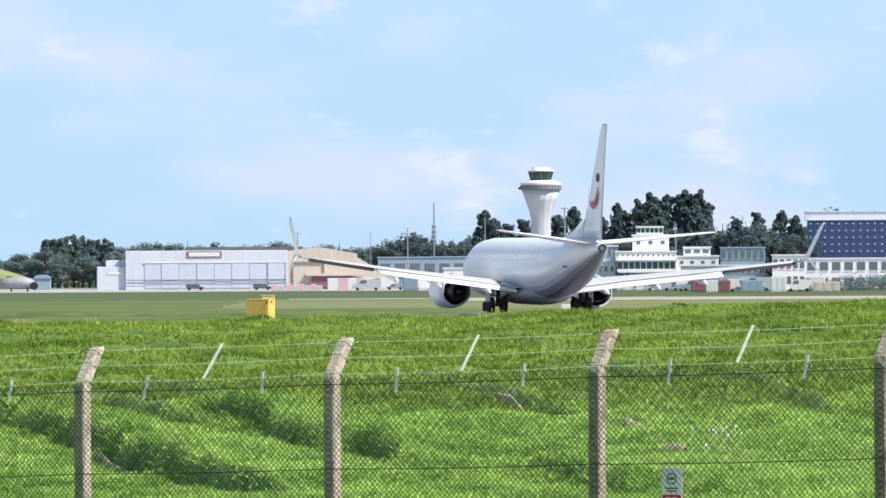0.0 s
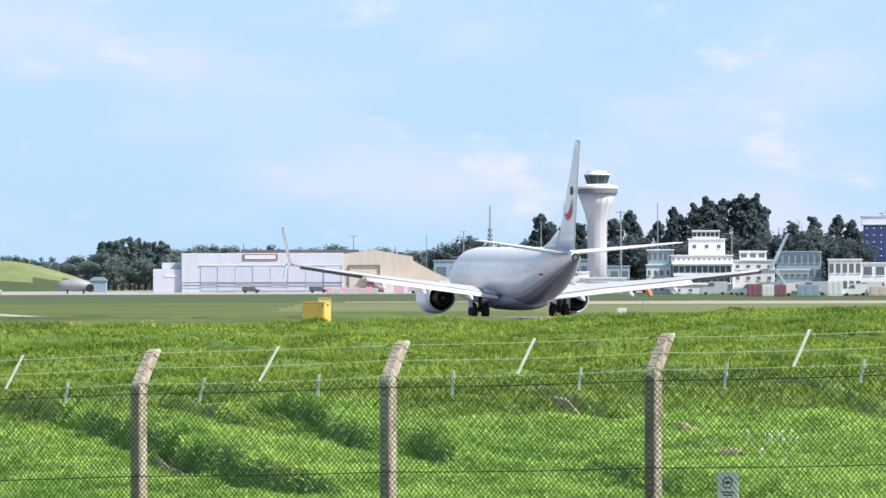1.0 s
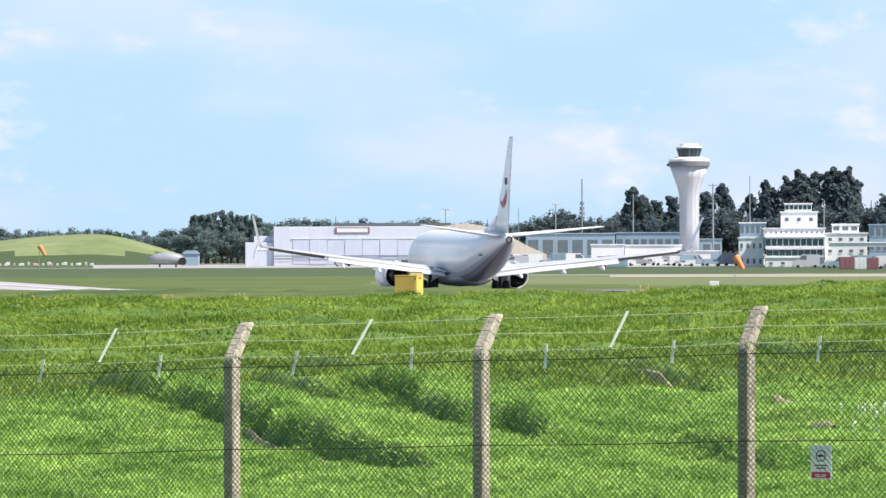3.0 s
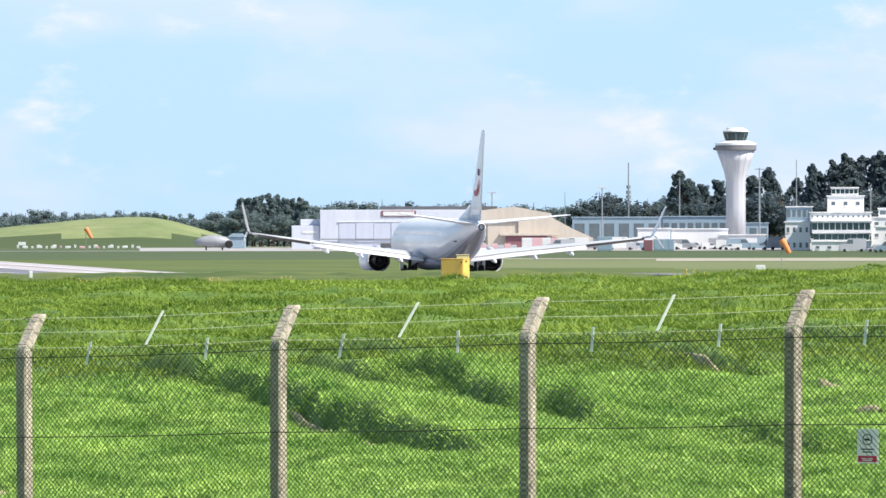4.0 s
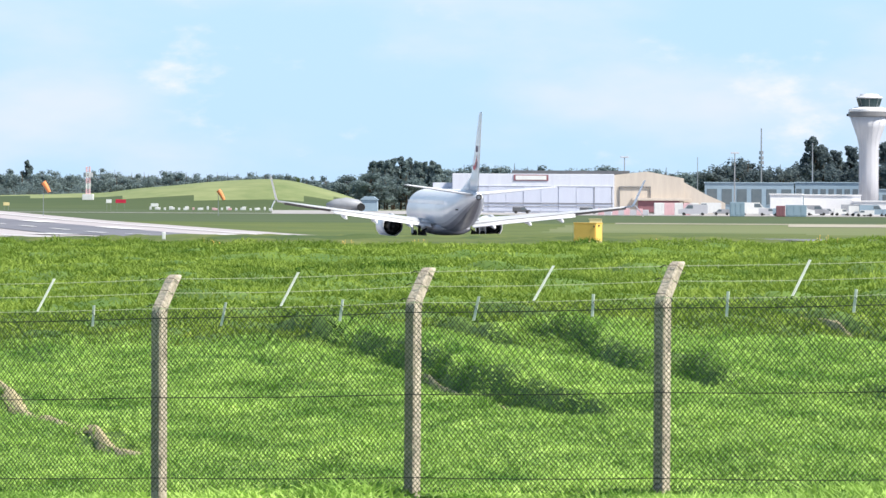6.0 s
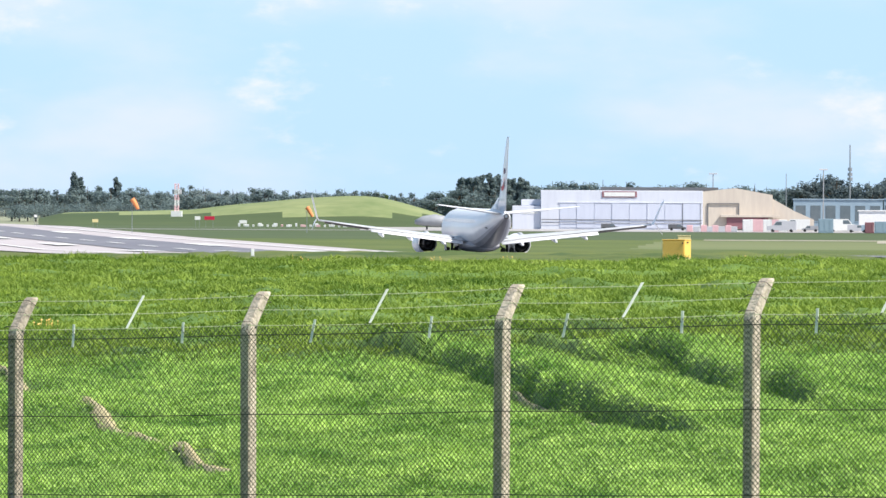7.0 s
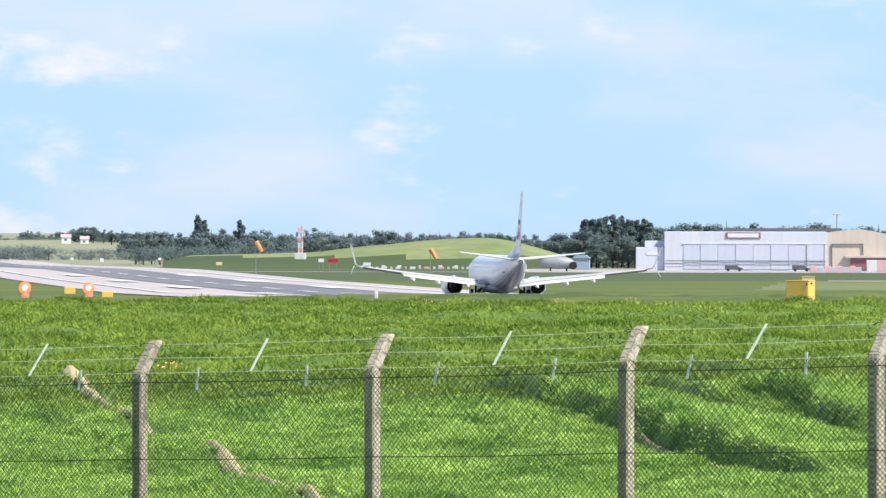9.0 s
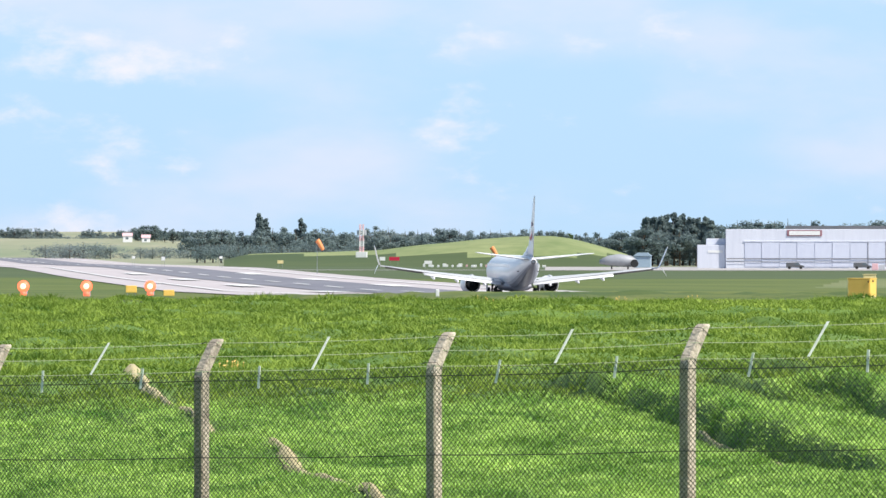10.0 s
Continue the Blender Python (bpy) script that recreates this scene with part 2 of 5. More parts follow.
# ---------- building blocks ----------
class Mesh:
    """Collects corners and faces; each add_ call joins a shape to it."""

    def __init__(self):
        self.v, self.f, self.mi, self.now, self.smooth = [], [], [], 0, []
        self.soft = False

    def put(self, v, f):
        k = len(self.v)
        self.v += [tuple(p) for p in v]
        self.f += [tuple(i + k for i in q) for q in f]
        self.mi += [self.now] * len(f)
        self.smooth += [self.soft] * len(f)
        return self

    def box(self, x0, y0, z0, x1, y1, z1, bevel=0.0):
        b = bevel
        if not b:
            v = [(x, y, z) for z in (z0, z1) for x, y in ((x0, y0), (x1, y0), (x1, y1), (x0, y1))]
            return self.put(v, [(3, 2, 1, 0), (4, 5, 6, 7), (0, 1, 5, 4), (1, 2, 6, 5), (2, 3, 7, 6), (3, 0, 4, 7)])
        ring = lambda i: [(x0 + i, y0 + b), (x0 + b, y0 + i), (x1 - b, y0 + i), (x1 - i, y0 + b), (x1 - i, y1 - b), (x1 - b, y1 - i),
                          (x0 + b, y1 - i), (x0 + i, y1 - b)]
        return self.loft([[(x, y, z) for x, y in ring(i)] for z, i in ((z0, b * .7), (z0 + b, 0), (z1 - b, 0), (z1, b * .7))])

    def loft(self, rings, caps=True, closed=True):
        n = len(rings[0])
        v = [p for r in rings for p in r]
        f = []
        for i in range(len(rings) - 1):
            for j in range(n if closed else n - 1):
                a, b = i * n + j, i * n + (j + 1) % n
                f.append((a, b, b + n, a + n))
        if caps and closed:
            f.append(tuple(range(n))[::-1])
            f.append(tuple(range((len(rings) - 1) * n, len(rings) * n)))
        return self.put(v, f)

    def tube(self, points, radii, n=8, caps=True):
        pts = [Vector(p) for p in points]
        if not hasattr(radii, "__len__"):
            radii = [radii] * len(pts)
        rings = []
        for i, p in enumerate(pts):
            d = (pts[min(i + 1, len(pts) - 1)] - pts[max(i - 1, 0)]).normalized()
            u = d.cross(Vector((0, 0, 1)) if abs(d.z) < 0.9 else Vector((1, 0, 0))).normalized()
            w = u.cross(d)
            rings.append([tuple(p + (u * math.cos(k * math.tau / n) + w * math.sin(k * math.tau / n)) * radii[i]) for k in range(n)])
        return self.loft(rings, caps)

    def disc_ring(self, profile, n=24, axis="z", centre=(0, 0, 0)):
        """A turned shape: profile of (radius, along)."""
        rings = []
        for r, h in profile:
            ring = []
            for k in range(n):
                c, s = r * math.cos(k * math.tau / n), r * math.sin(k * math.tau / n)
                ring.append({"z": (c, s, h), "y": (s, h, c), "x": (h, c, s)}[axis])
            rings.append([tuple(a + b for a, b in zip(p, centre)) for p in ring])
        return self.loft(rings, True)

    def data(self, name, mats):
        me = bpy.data.meshes.new(name)
        me.from_pydata(self.v, [], self.f)
        for m in mats if isinstance(mats, (list, tuple)) else [mats]:
            me.materials.append(m)
        me.polygons.foreach_set("material_index", self.mi)
        me.polygons.foreach_set("use_smooth", self.smooth)
        bm = bmesh.new()
        bm.from_mesh(me)
        bmesh.ops.recalc_face_normals(bm, faces=bm.faces)
        bm.to_mesh(me)
        bm.free()
        me.update()
        return me


def part(name, mesh, material, parent, label=""):
    ob = new(name, mesh.data(name, material) if isinstance(mesh, Mesh) else mesh)
    ob.parent = parent
    return tagged(ob, label)


def thing(name, x=0, y=0, z=0, rz=0, label="", category="", group="", kind=""):
    ob = new(name)
    ob.empty_display_size = 0.2
    ob.matrix_basis = pose(x, y, z, 0, 0, rz)
    return tagged(ob, label, category, group, kind)


def solo(name, mesh, material, m=None, label="", category="", group="", kind=""):
    ob = new(name, mesh.data(name, material) if isinstance(mesh, Mesh) else mesh)
    if m is not None:
        ob.matrix_basis = m
    return tagged(ob, label, category, group, kind)


def spot(az, el, d):
    """The place d metres off at bearing az and height el over the eye's level, both in thousandths of a radian."""
    return d * math.sin(az / 1000), d * math.cos(az / 1000), EYE_Z + d * el / 1000


# ---------- the lie of the land ----------
GRID = np.random.RandomState(5).rand(256, 256)


def wander(x, y, size):
    """Smooth random heights from 0 to 1, with features of that size."""
    u, v = np.asarray(x) / size + 1000.3, np.asarray(y) / size + 1000.7
    i, j = np.floor(u).astype(int), np.floor(v).astype(int)
    a, b = u - i, v - j
    a, b = a * a * (3 - 2 * a), b * b * (3 - 2 * b)
    g = lambda p, q: GRID[p % 256, q % 256]
    return (g(i, j) * (1 - a) + g(i + 1, j) * a) * (1 - b) + (g(i, j + 1) * (1 - a) + g(i + 1, j + 1) * a) * b


FAR_D = [345, 395, 500, 603, 724, 900, 1200, 1500, 2000, 2500, 3000, 4000, 5000, 9000]
FAR_Z = [-2.25, -2.62, -3.5, -4.22, -4.95, -5.4, -4.5, -3.0, -2.7, -0.6, 2.2, 7.5, 11.5, 20]
NEAR_D = [0, 20, 40, 55, 75, 100, 150]
NEAR_Z = [-1.65, -1.8, -2.5, -2.8, -2.95, -2.7, -1.9]


def ground_z(x, y, rough=True):
    x, y = np.asarray(x, float), np.asarray(y, float)
    d = np.hypot(x, y)
    az = np.clip(np.arctan2(x, np.maximum(y, 1e-3)) * 1000, -300, 300)
    rise = np.interp(az, [-200, -65, 0, 11, 25, 40, 50, 70, 200], [-8.1, -8.0, -8.2, -8.1, -7.3, -6.5, -6.0, -5.6, -5.4]) / 1000
    hump = np.interp(az, [-200, -133, -98, -75, -20, -4, 12, 40, 70], [-7.4, -6.75, -6.1, -6.0, -6.0, -6.5, -6.75, -6.2, -6.0]) / 1000
    lean = 0.038 * np.clip(x, -30, 30) * np.interp(d, [0, 50, 110, 190], [0, 1, 0.5, 0])
    near = np.interp(d, NEAR_D, NEAR_Z) + lean
    z150 = -1.9 + 0.038 * np.clip(x, -30, 30) * 0.25
    steps = [(150, z150), (200, rise * 200), (245, (rise + 0.0005) * 245), (310, hump * 310), (345, hump * 345 - 0.3), (395, -2.62 + 0 * d)]
    z = near
    for (d0, z0), (d1, z1) in zip(steps, steps[1:]):
        k = np.clip((d - d0) / (d1 - d0), 0, 1)
        z = np.where(d > d0, z0 + (z1 - z0) * k * k * (3 - 2 * k), z)
    z = np.where(d > 395, np.interp(d, FAR_D, FAR_Z), z)
    # fields that climb behind the far end of the runway
    z = z + np.interp(az, [-300, -150, -138], [1, 1, 0]) * np.interp(d, [2500, 3050, 3700], [0, 7.2, 9.0])
    if rough:
        fade = np.interp(d, [0, 50, 200, 330, 360], [0.3, 1, 1, 0.5, 0])
        z = z + fade * (0.26 * (wander(x, y, 9) - 0.5) + 0.10 * (wander(x + 40, y, 3.1) - 0.5) + 0.24 * (wander(.97 * x + .25 * y, (.97 * y - .25 * x) * .22, .8) - 0.5) + 0.20 * (wander(x + 7, y * .6, 1.1) - 0.5)
                        + np.interp(d, [90, 140], [0, 0.34]) * (wander(x * .45 + 3, y, 2.6) - 0.5))
        z = z - fade * 2.1 * rut(x, y)
    return z + EYE_Z


# old wheel tracks and furrows: from, to, width, depth
RUTS = [
    ((-9.9, 118.8), (-6.4, 102.6), 0.5, 0.17), ((-6.4, 102.6), (-4.45, 90.9), 0.5, 0.20), ((-4.45, 90.9), (-2.1, 80.0), 0.45, 0.17),
    ((-6.9, 117.6), (-4.0, 107.0), 0.5, 0.12), ((-4.3, 110.6), (-1.9, 96.0), 0.5, 0.17), ((-1.7, 96.0), (-0.6, 90.0), 0.45, 0.17),
    ((-6.3, 126.8), (-3.1, 113.5), 0.5, 0.13), ((0.1, 125.5), (2.5, 108.5), 0.5, 0.12),
    ((3.9, 136.0), (7.5, 110.0), 0.5, 0.12), ((-16.5, 106.0), (-11.8, 84.0), 0.5, 0.07), ((1.0, 88.0), (3.4, 74.0), 0.5, 0.09),
    ((-20.0, 160.0), (-11.0, 132.0), 1.0, 0.09), ((2.0, 160.0), (9.0, 136.0), 1.0, 0.09), ((-9.0, 168.0), (-1.0, 150.0), 1.0, 0.09),
]


def rut(x, y):
    out = np.zeros_like(x)
    for (x0, y0), (x1, y1), width, depth in RUTS:
        length = math.hypot(x1 - x0, y1 - y0)
        ux, uy = (x1 - x0) / length, (y1 - y0) / length
        along, off = (x - x0) * ux + (y - y0) * uy, (x - x0) * -uy + (y - y0) * ux
        off = off + 0.6 * (wander(along, along * 0 + length, 6) - 0.5) + 0.3 * (wander(along, along * 0 + 3 * length, 1.7) - 0.5)
        ends = np.clip(np.minimum(along, length - along) / 3 + 0.5, 0, 1)
        k = np.clip(off / (.45 * width) + .5, 0, 1)
        bank = k * k * (3 - 2 * k) * np.exp(-np.maximum(off, 0) / 1.5)
        out = out + depth * ends * (.5 * np.exp(-((off + width) / width) ** 2) - 1.15 * bank)
    return out


# worn strips of sandy soil: from, to, width
BARE = [((-20.6, 132.2), (-19.1, 124.0), 0.5), ((-19.1, 124.0), (-16.9, 112.8), 0.4), ((-16.9, 112.8), (-15.1, 104.4), 0.32), ((-15.1, 104.4), (-12.5, 92.4), 0.36), ((-12.5, 92.4), (-9.7, 80.2), 0.4),
        ((-9.7, 80.2), (-7.5, 70.5), 0.4), ((-5.9, 98.1), (-3.4, 82.9), 0.2), ((-0.95, 89.0), (-0.5, 87.6), 0.36), ((0.0, 124.0), (1.6, 114.0), 0.2), ((3.25, 106.0), (3.6, 104.2), 0.5), ((3.36, 91.3), (3.65, 89.8), 0.4)]


def make_ground():
    az = np.concatenate([np.arange(-180, -16, 6), np.arange(-16, -13, 0.5), np.arange(-13, 9, 0.075), np.arange(9, 12, 0.5), np.arange(12, 180.1, 6)])
    d = np.concatenate([[0.02, 2, 8, 16, 24, 32, 40, 46], np.arange(50, 130, 0.25), np.arange(130, 215, 0.5), np.arange(215, 400, 3), np.arange(400, 900, 12),
                        np.arange(900, 2400, 20), [2500, 3000, 3600, 4300, 5000, 9000]])
    A, D = np.meshgrid(np.radians(az), d)
    X, Y = D * np.sin(A), D * np.cos(A)
    Z = ground_z(X, Y)
    Z = Z - np.interp(D, [46, 52, 108, 125, 214, 222], [0, .07, .07, .12, .12, 0])
    r, c = X.shape
    me = bpy.data.meshes.new("ground")
    idx = np.arange(r * c).reshape(r, c)
    quads = np.stack([idx[:-1, :-1], idx[:-1, 1:], idx[1:, 1:], idx[1:, :-1]], -1).reshape(-1, 4)
    me.vertices.add(r * c)
    me.vertices.foreach_set("co", np.stack([X, Y, Z], -1).ravel())
    me.loops.add(quads.size)
    me.loops.foreach_set("vertex_index", quads[:, ::-1].ravel())
    me.polygons.add(len(quads))
    me.polygons.foreach_set("loop_start", np.arange(0, quads.size, 4))
    me.update(calc_edges=True)
    me.polygons.foreach_set("use_smooth", np.ones(len(quads), bool))
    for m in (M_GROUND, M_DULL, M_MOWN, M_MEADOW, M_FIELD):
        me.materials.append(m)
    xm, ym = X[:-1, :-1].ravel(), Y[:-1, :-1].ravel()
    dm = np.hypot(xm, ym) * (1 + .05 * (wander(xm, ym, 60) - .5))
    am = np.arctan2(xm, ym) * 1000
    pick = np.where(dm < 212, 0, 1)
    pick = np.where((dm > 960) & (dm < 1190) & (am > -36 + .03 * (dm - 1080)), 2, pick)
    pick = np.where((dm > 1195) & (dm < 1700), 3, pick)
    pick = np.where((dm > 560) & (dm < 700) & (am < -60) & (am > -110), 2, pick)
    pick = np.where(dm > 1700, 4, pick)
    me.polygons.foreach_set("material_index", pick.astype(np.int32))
    solo("ground", me, None, None, "rough green airfield grass sloping away to the horizon", "ground", kind="structure")


def blades(name, count, d0, d1, az0, az1, tall, wide, seed, label, material=None, flat=(0.6, 1.8)):
    rs = np.random.RandomState(seed)
    d = np.sqrt(rs.rand(count) * (d1 * d1 - d0 * d0) + d0 * d0)
    a = np.radians(az0 + rs.rand(count) * (az1 - az0))
    x, y = d * np.sin(a), d * np.cos(a)
    tuft = wander(x, y, 1.3) * 0.6 + wander(x + 9, y + 31, 0.45) * 0.6
    bare = np.zeros(count, bool)
    for (x0, y0), (x1, y1), wd in BARE:
        k = np.clip(((x - x0) * (x1 - x0) + (y - y0) * (y1 - y0)) / ((x1 - x0) ** 2 + (y1 - y0) ** 2), 0, 1)
        off = np.hypot(x - x0 - k * (x1 - x0), y - y0 - k * (y1 - y0))
        bare |= off < wd * .6 * (.75 + .6 * wander(x, y, 1.7))
    keep = ~bare | (rs.rand(count) < .15)
    x, y, tuft = x[keep], y[keep], tuft[keep]
    count = len(x)
    h = tall * (0.30 + 1.9 * tuft ** 2) * (0.6 + 0.8 * rs.rand(count))
    w = wide * (0.6 + 0.8 * rs.rand(count))
    z = ground_z(x, y) - 0.02
    th = rs.rand(count) * math.tau
    lean = h * (flat[0] + flat[1] * rs.rand(count))
    ph = rs.rand(count) * math.tau
    dx, dy = np.cos(th) * w / 2, np.sin(th) * w / 2
    lx, ly = np.cos(ph) * lean, np.sin(ph) * lean
    v = np.stack([np.stack([x - dx, y - dy, z], -1), np.stack([x + dx, y + dy, z], -1), np.stack([x + lx, y + ly, z + h], -1)], 1)
    me = bpy.data.meshes.new(name)
    me.vertices.add(count * 3)
    me.vertices.foreach_set("co", v.ravel())
    me.loops.add(count * 3)
    me.loops.foreach_set("vertex_index", np.arange(count * 3))
    me.polygons.add(count)
    me.polygons.foreach_set("loop_start", np.arange(0, count * 3, 3))
    me.update(calc_edges=True)
    me.materials.append(material or M_BLADE)
    solo(name, me, None, None, label, "grass", kind="stuff")


make_ground()
blades("grass", 800000, 50, 112, -12.0, 6.5, 0.062, 0.036, 1, "short bright green tufted grass behind the fence", M_LUSH, (0.5, 1.7))
blades("grass", 480000, 108, 216, -12.0, 6.5, 0.085, 0.05, 2, "green uneven grass on the rise of the field", M_BLADE, (0.4, 1.3))


def bare_patch(a, b, width, seed):
    """Trodden soil that follows the land."""
    rs = random.Random(seed)
    n = max(4, int(math.hypot(b[0] - a[0], b[1] - a[1]) / .4))
    ux, uy = b[0] - a[0], b[1] - a[1]
    l = math.hypot(ux, uy)
    nx, ny = -uy / l, ux / l
    m = Mesh()
    m.soft = True
    v = []
    for i in range(n + 1):
        f = i / n
        w = width * .3 * (.5 + .8 * rs.random()) * min(1, 9 * f + .4, 9 * (1 - f) + .4)
        for s in (-1, -.3, .3, 1):
            x, y = a[0] + ux * f + nx * w * s, a[1] + uy * f + ny * w * s
            v.append((x, y, float(ground_z(x, y)) + (.05 if abs(s) < 1 else -.05)))
    m.put(v, [(i * 4 + j, i * 4 + j + 1, i * 4 + j + 5, i * 4 + j + 4) for i in range(n) for j in range(3)])
    solo("bare_soil", m, M_SOIL, None, "strip of trodden bare sandy soil in the grass", "soil", kind="stuff")


for k, (a, b, w) in enumerate(BARE):
    bare_patch(a, b, w, k)

# ---------- runway ----------
PSI = radians(-12.143)
START = Vector((10.07, 376.22))
ALONG, ACROSS = Vector((math.sin(PSI), math.cos(PSI))), Vector((math.cos(PSI), -math.sin(PSI)))


def strip(mesh, s0, s1, o0, o1, lift, step=20.0):
    """A band of paving laid on the land, from s0 to s1 along the runway and o0 to o1 to the right of its middle."""
    n = max(1, int((s1 - s0) / step))
    m = max(1, int(abs(o1 - o0) / 8))
    v, f = [], []
    for i in range(n + 1):
        for j in range(m + 1):
            p = START + ALONG * (s0 + (s1 - s0) * i / n) + ACROSS * (o0 + (o1 - o0) * j / m)
            v.append((p.x, p.y, float(runway_z(p.x, p.y)) + lift))
    for i in range(n):
        for j in range(m):
            a = i * (m + 1) + j
            f.append((a, a + 1, a + m + 2, a + m + 1))
    mesh.put(v, f)


def runway_z(x, y):
    return ground_z(x, y, False)


def make_runway():
    m = Mesh()
    strip(m, -20, 2080, -31, 31, 0.12)
    run = solo("runway", m, M_RUNWAY, None, "pale grey concrete runway with worn white markings", "runway", kind="structure")
    m = Mesh()
    strip(m, -20, 2080, -8, 13, 0.20)
    part("rubber_band", m, M_RUBBER, run, "dark rubbered middle of the runway")
    for o in (-23, 22):
        m = Mesh()
        strip(m, -20, 2040, o, o + 1.0, 0.26)
        part("edge_line", m, M_MARK, run)
    for k in range(34):
        m = Mesh()
        strip(m, 40 + k * 60, 70 + k * 60, -0.5, 0.5, 0.30)
        part("centre_line", m, M_MARK, run)
    for s in (300, 450, 600, 750, 900):
        for o in (-14.5, 10.5):
            m = Mesh()
            strip(m, s, s + 45, o, o + 4, 0.30)
            part("touchdown_mark", m, M_MARK, run)


make_runway()


# ---------- airliner ----------
def wing_ring(le, te, x, z, thick, n=7):
    """A wing's section: leading and trailing edge along the body, at x and z."""
    up = [(x, te + (le - te) * k / n, z + thick * math.sin(math.pi * (k / n) ** 1.5) ** 0.8 * 0.6) for k in range(n + 1)]
    dn = [(x, te + (le - te) * k / n, z - thick * math.sin(math.pi * (k / n) ** 1.5) ** 0.8 * 0.4) for k in range(n - 1, 0, -1)]
    return up + dn


def airliner():
    ob = thing("airliner", label="white twin-engine airliner with upswept split winglets rolling along the runway", category="airplane")
    Y = lambda s: 37.4 - s
    # body
    prof = [(0, .04, 2.75, 2.66), (.3, .42, 3.1, 2.3), (.9, .8, 3.5, 1.95), (2, 1.25, 4.2, 1.62), (3.2, 1.6, 4.8, 1.48), (5, 1.82, 5.25, 1.38), (7, 1.88, 5.36, 1.35),
            (24.5, 1.88, 5.36, 1.35), (27, 1.82, 5.36, 1.6), (29, 1.68, 5.35, 2.0), (31, 1.46, 5.33, 2.5), (33, 1.18, 5.28, 3.1), (35, .84, 5.16, 3.72), (36.5, .5, 5.02, 4.22),
            (37.2, .30, 4.92, 4.46)]
    m = Mesh()
    m.soft = True
    rings = []
    fine = sorted(set([q[0] for q in prof] + [k * .5 for k in range(75)]))
    for s in fine:
        w, top, bot = (float(np.interp(s, [q[0] for q in prof], [q[c] for q in prof])) for c in (1, 2, 3))
        c, hh = (top + bot) / 2, (top - bot) / 2
        rings.append([(w * math.sin(k * math.tau / 64), Y(s), c + hh * math.cos(k * math.tau / 64)) for k in range(64)])
    m.loft(rings)
    # Bands round the girth imitate shade deepening towards the belly.
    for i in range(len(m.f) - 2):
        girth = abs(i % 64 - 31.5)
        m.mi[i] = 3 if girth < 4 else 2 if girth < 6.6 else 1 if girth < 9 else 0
    body = part("fuselage", m, [M_WHITE, M_FLANK_SHADE, M_LOWER_SHADE, M_BELLY_SHADE], ob, "glossy white fuselage with shade painted on towards the belly")
    m = Mesh()
    m.soft = True
    m.disc_ring([(.26, Y(37.15)), (.27, Y(37.35)), (.20, Y(37.38)), (.16, Y(37.0))], 16, "y", (0, 0, 4.68))
    part("exhaust_cone", m, M_DARK, body, "dark tail exhaust")
    for side in (-1, 1):
        for s in [6.2 + k * .76 for k in range(30)]:
            m = Mesh()
            x = side * 1.885
            m.box(min(x, x - side * .02), Y(s) - .13, 3.92, max(x, x - side * .02), Y(s) + .13, 4.28)
            part("cabin_window", m, M_FAINT, body)
        m = Mesh()
        x = side * 1.30
        m.box(min(x, x - side * .3), Y(32.0) - .22, 3.42, max(x, x - side * .3), Y(32.0) + .22, 3.52)
        part("vent", m, M_DARK, body, "dark slot low on the tail")
    m = Mesh()
    m.soft = True
    m.loft([[(w * math.sin(k * math.tau / 16), Y(s), 1.62 + h * math.cos(k * math.tau / 16)) for k in range(16)] for s, w, h in
            ((12.2, .3, .1), (13.5, 1.7, .5), (16, 2.15, .72), (20, 2.15, .72), (22.5, 1.6, .5), (24, .4, .12))])
    # The fairing wears the same painted mid shade.
    part("belly_fairing", m, M_LOWER_SHADE, body)
    # fin
    m = Mesh()
    m.soft = True
    fin = [(30.6, 37.1, 5.15, .26), (32.3, 37.2, 6.4, .24), (33.2, 37.35, 7.4, .22), (36.6, 38.25, 12.3, .1), (36.9, 38.3, 12.55, .05)]
    rings = []
    for le, te, z, th in fin:
        w = wing_ring(Y(le), Y(te), 0, 0, th)
        rings.append([(p[2], p[1], z) for p in w])
    m.loft(rings)
    tail = part("tail_fin", m, M_WHITE, ob, "tall white fin with a red curved mark")
    m = Mesh()
    m.soft = True
    m.loft([[(-w, Y(s0), z), (w, Y(s0), z), (w * 1.4, Y(32.5), z), (-w * 1.4, Y(32.5), z)]
            for w, s0, z in ((.16, 27.6, 5.3), (.10, 30.0, 5.85), (.04, 31.9, 6.5))])
    part("dorsal_fin", m, M_WHITE, tail)
    m = Mesh()
    m.box(-.012, Y(36.35), 5.6, .012, Y(36.31), 11.9)
    part("rudder_gap", m, M_GREY, tail)
    for side in (-1, 1):
        # a smiling curve laid on the fin's face, thin and pale in front, thick and red behind
        x = side * .145
        for name, k0, k1, paint in (("pale_curve", 0, 6, M_PALE), ("curved_mark", 6, 20, M_RED)):
            m = Mesh()
            v = []
            for k in range(k0, k1 + 1):
                a = math.pi + math.pi * k / 20
                w = .09 + .42 * max(0, math.sin(math.pi * (k - 4) / 17)) if k > 4 else .09
                for r in (1.32, 1.32 - w):
                    v.append((x, Y(35.2 + r * math.cos(a)), 8.55 + r * math.sin(a) * 1.05))
            m.put(v, [(2 * k, 2 * k + 1, 2 * k + 3, 2 * k + 2) for k in range(k1 - k0)])
            part(name, m, paint, tail, "red smiling curve" if paint is M_RED else "")
        m = Mesh()
        m.disc_ring([(.28, min(x, x - side * .1)), (.28, max(x, x - side * .1))], 16, "x", (0, Y(36.2), 9.15))
        part("dot_mark", m, M_PURPLE, tail, "dark round dot")
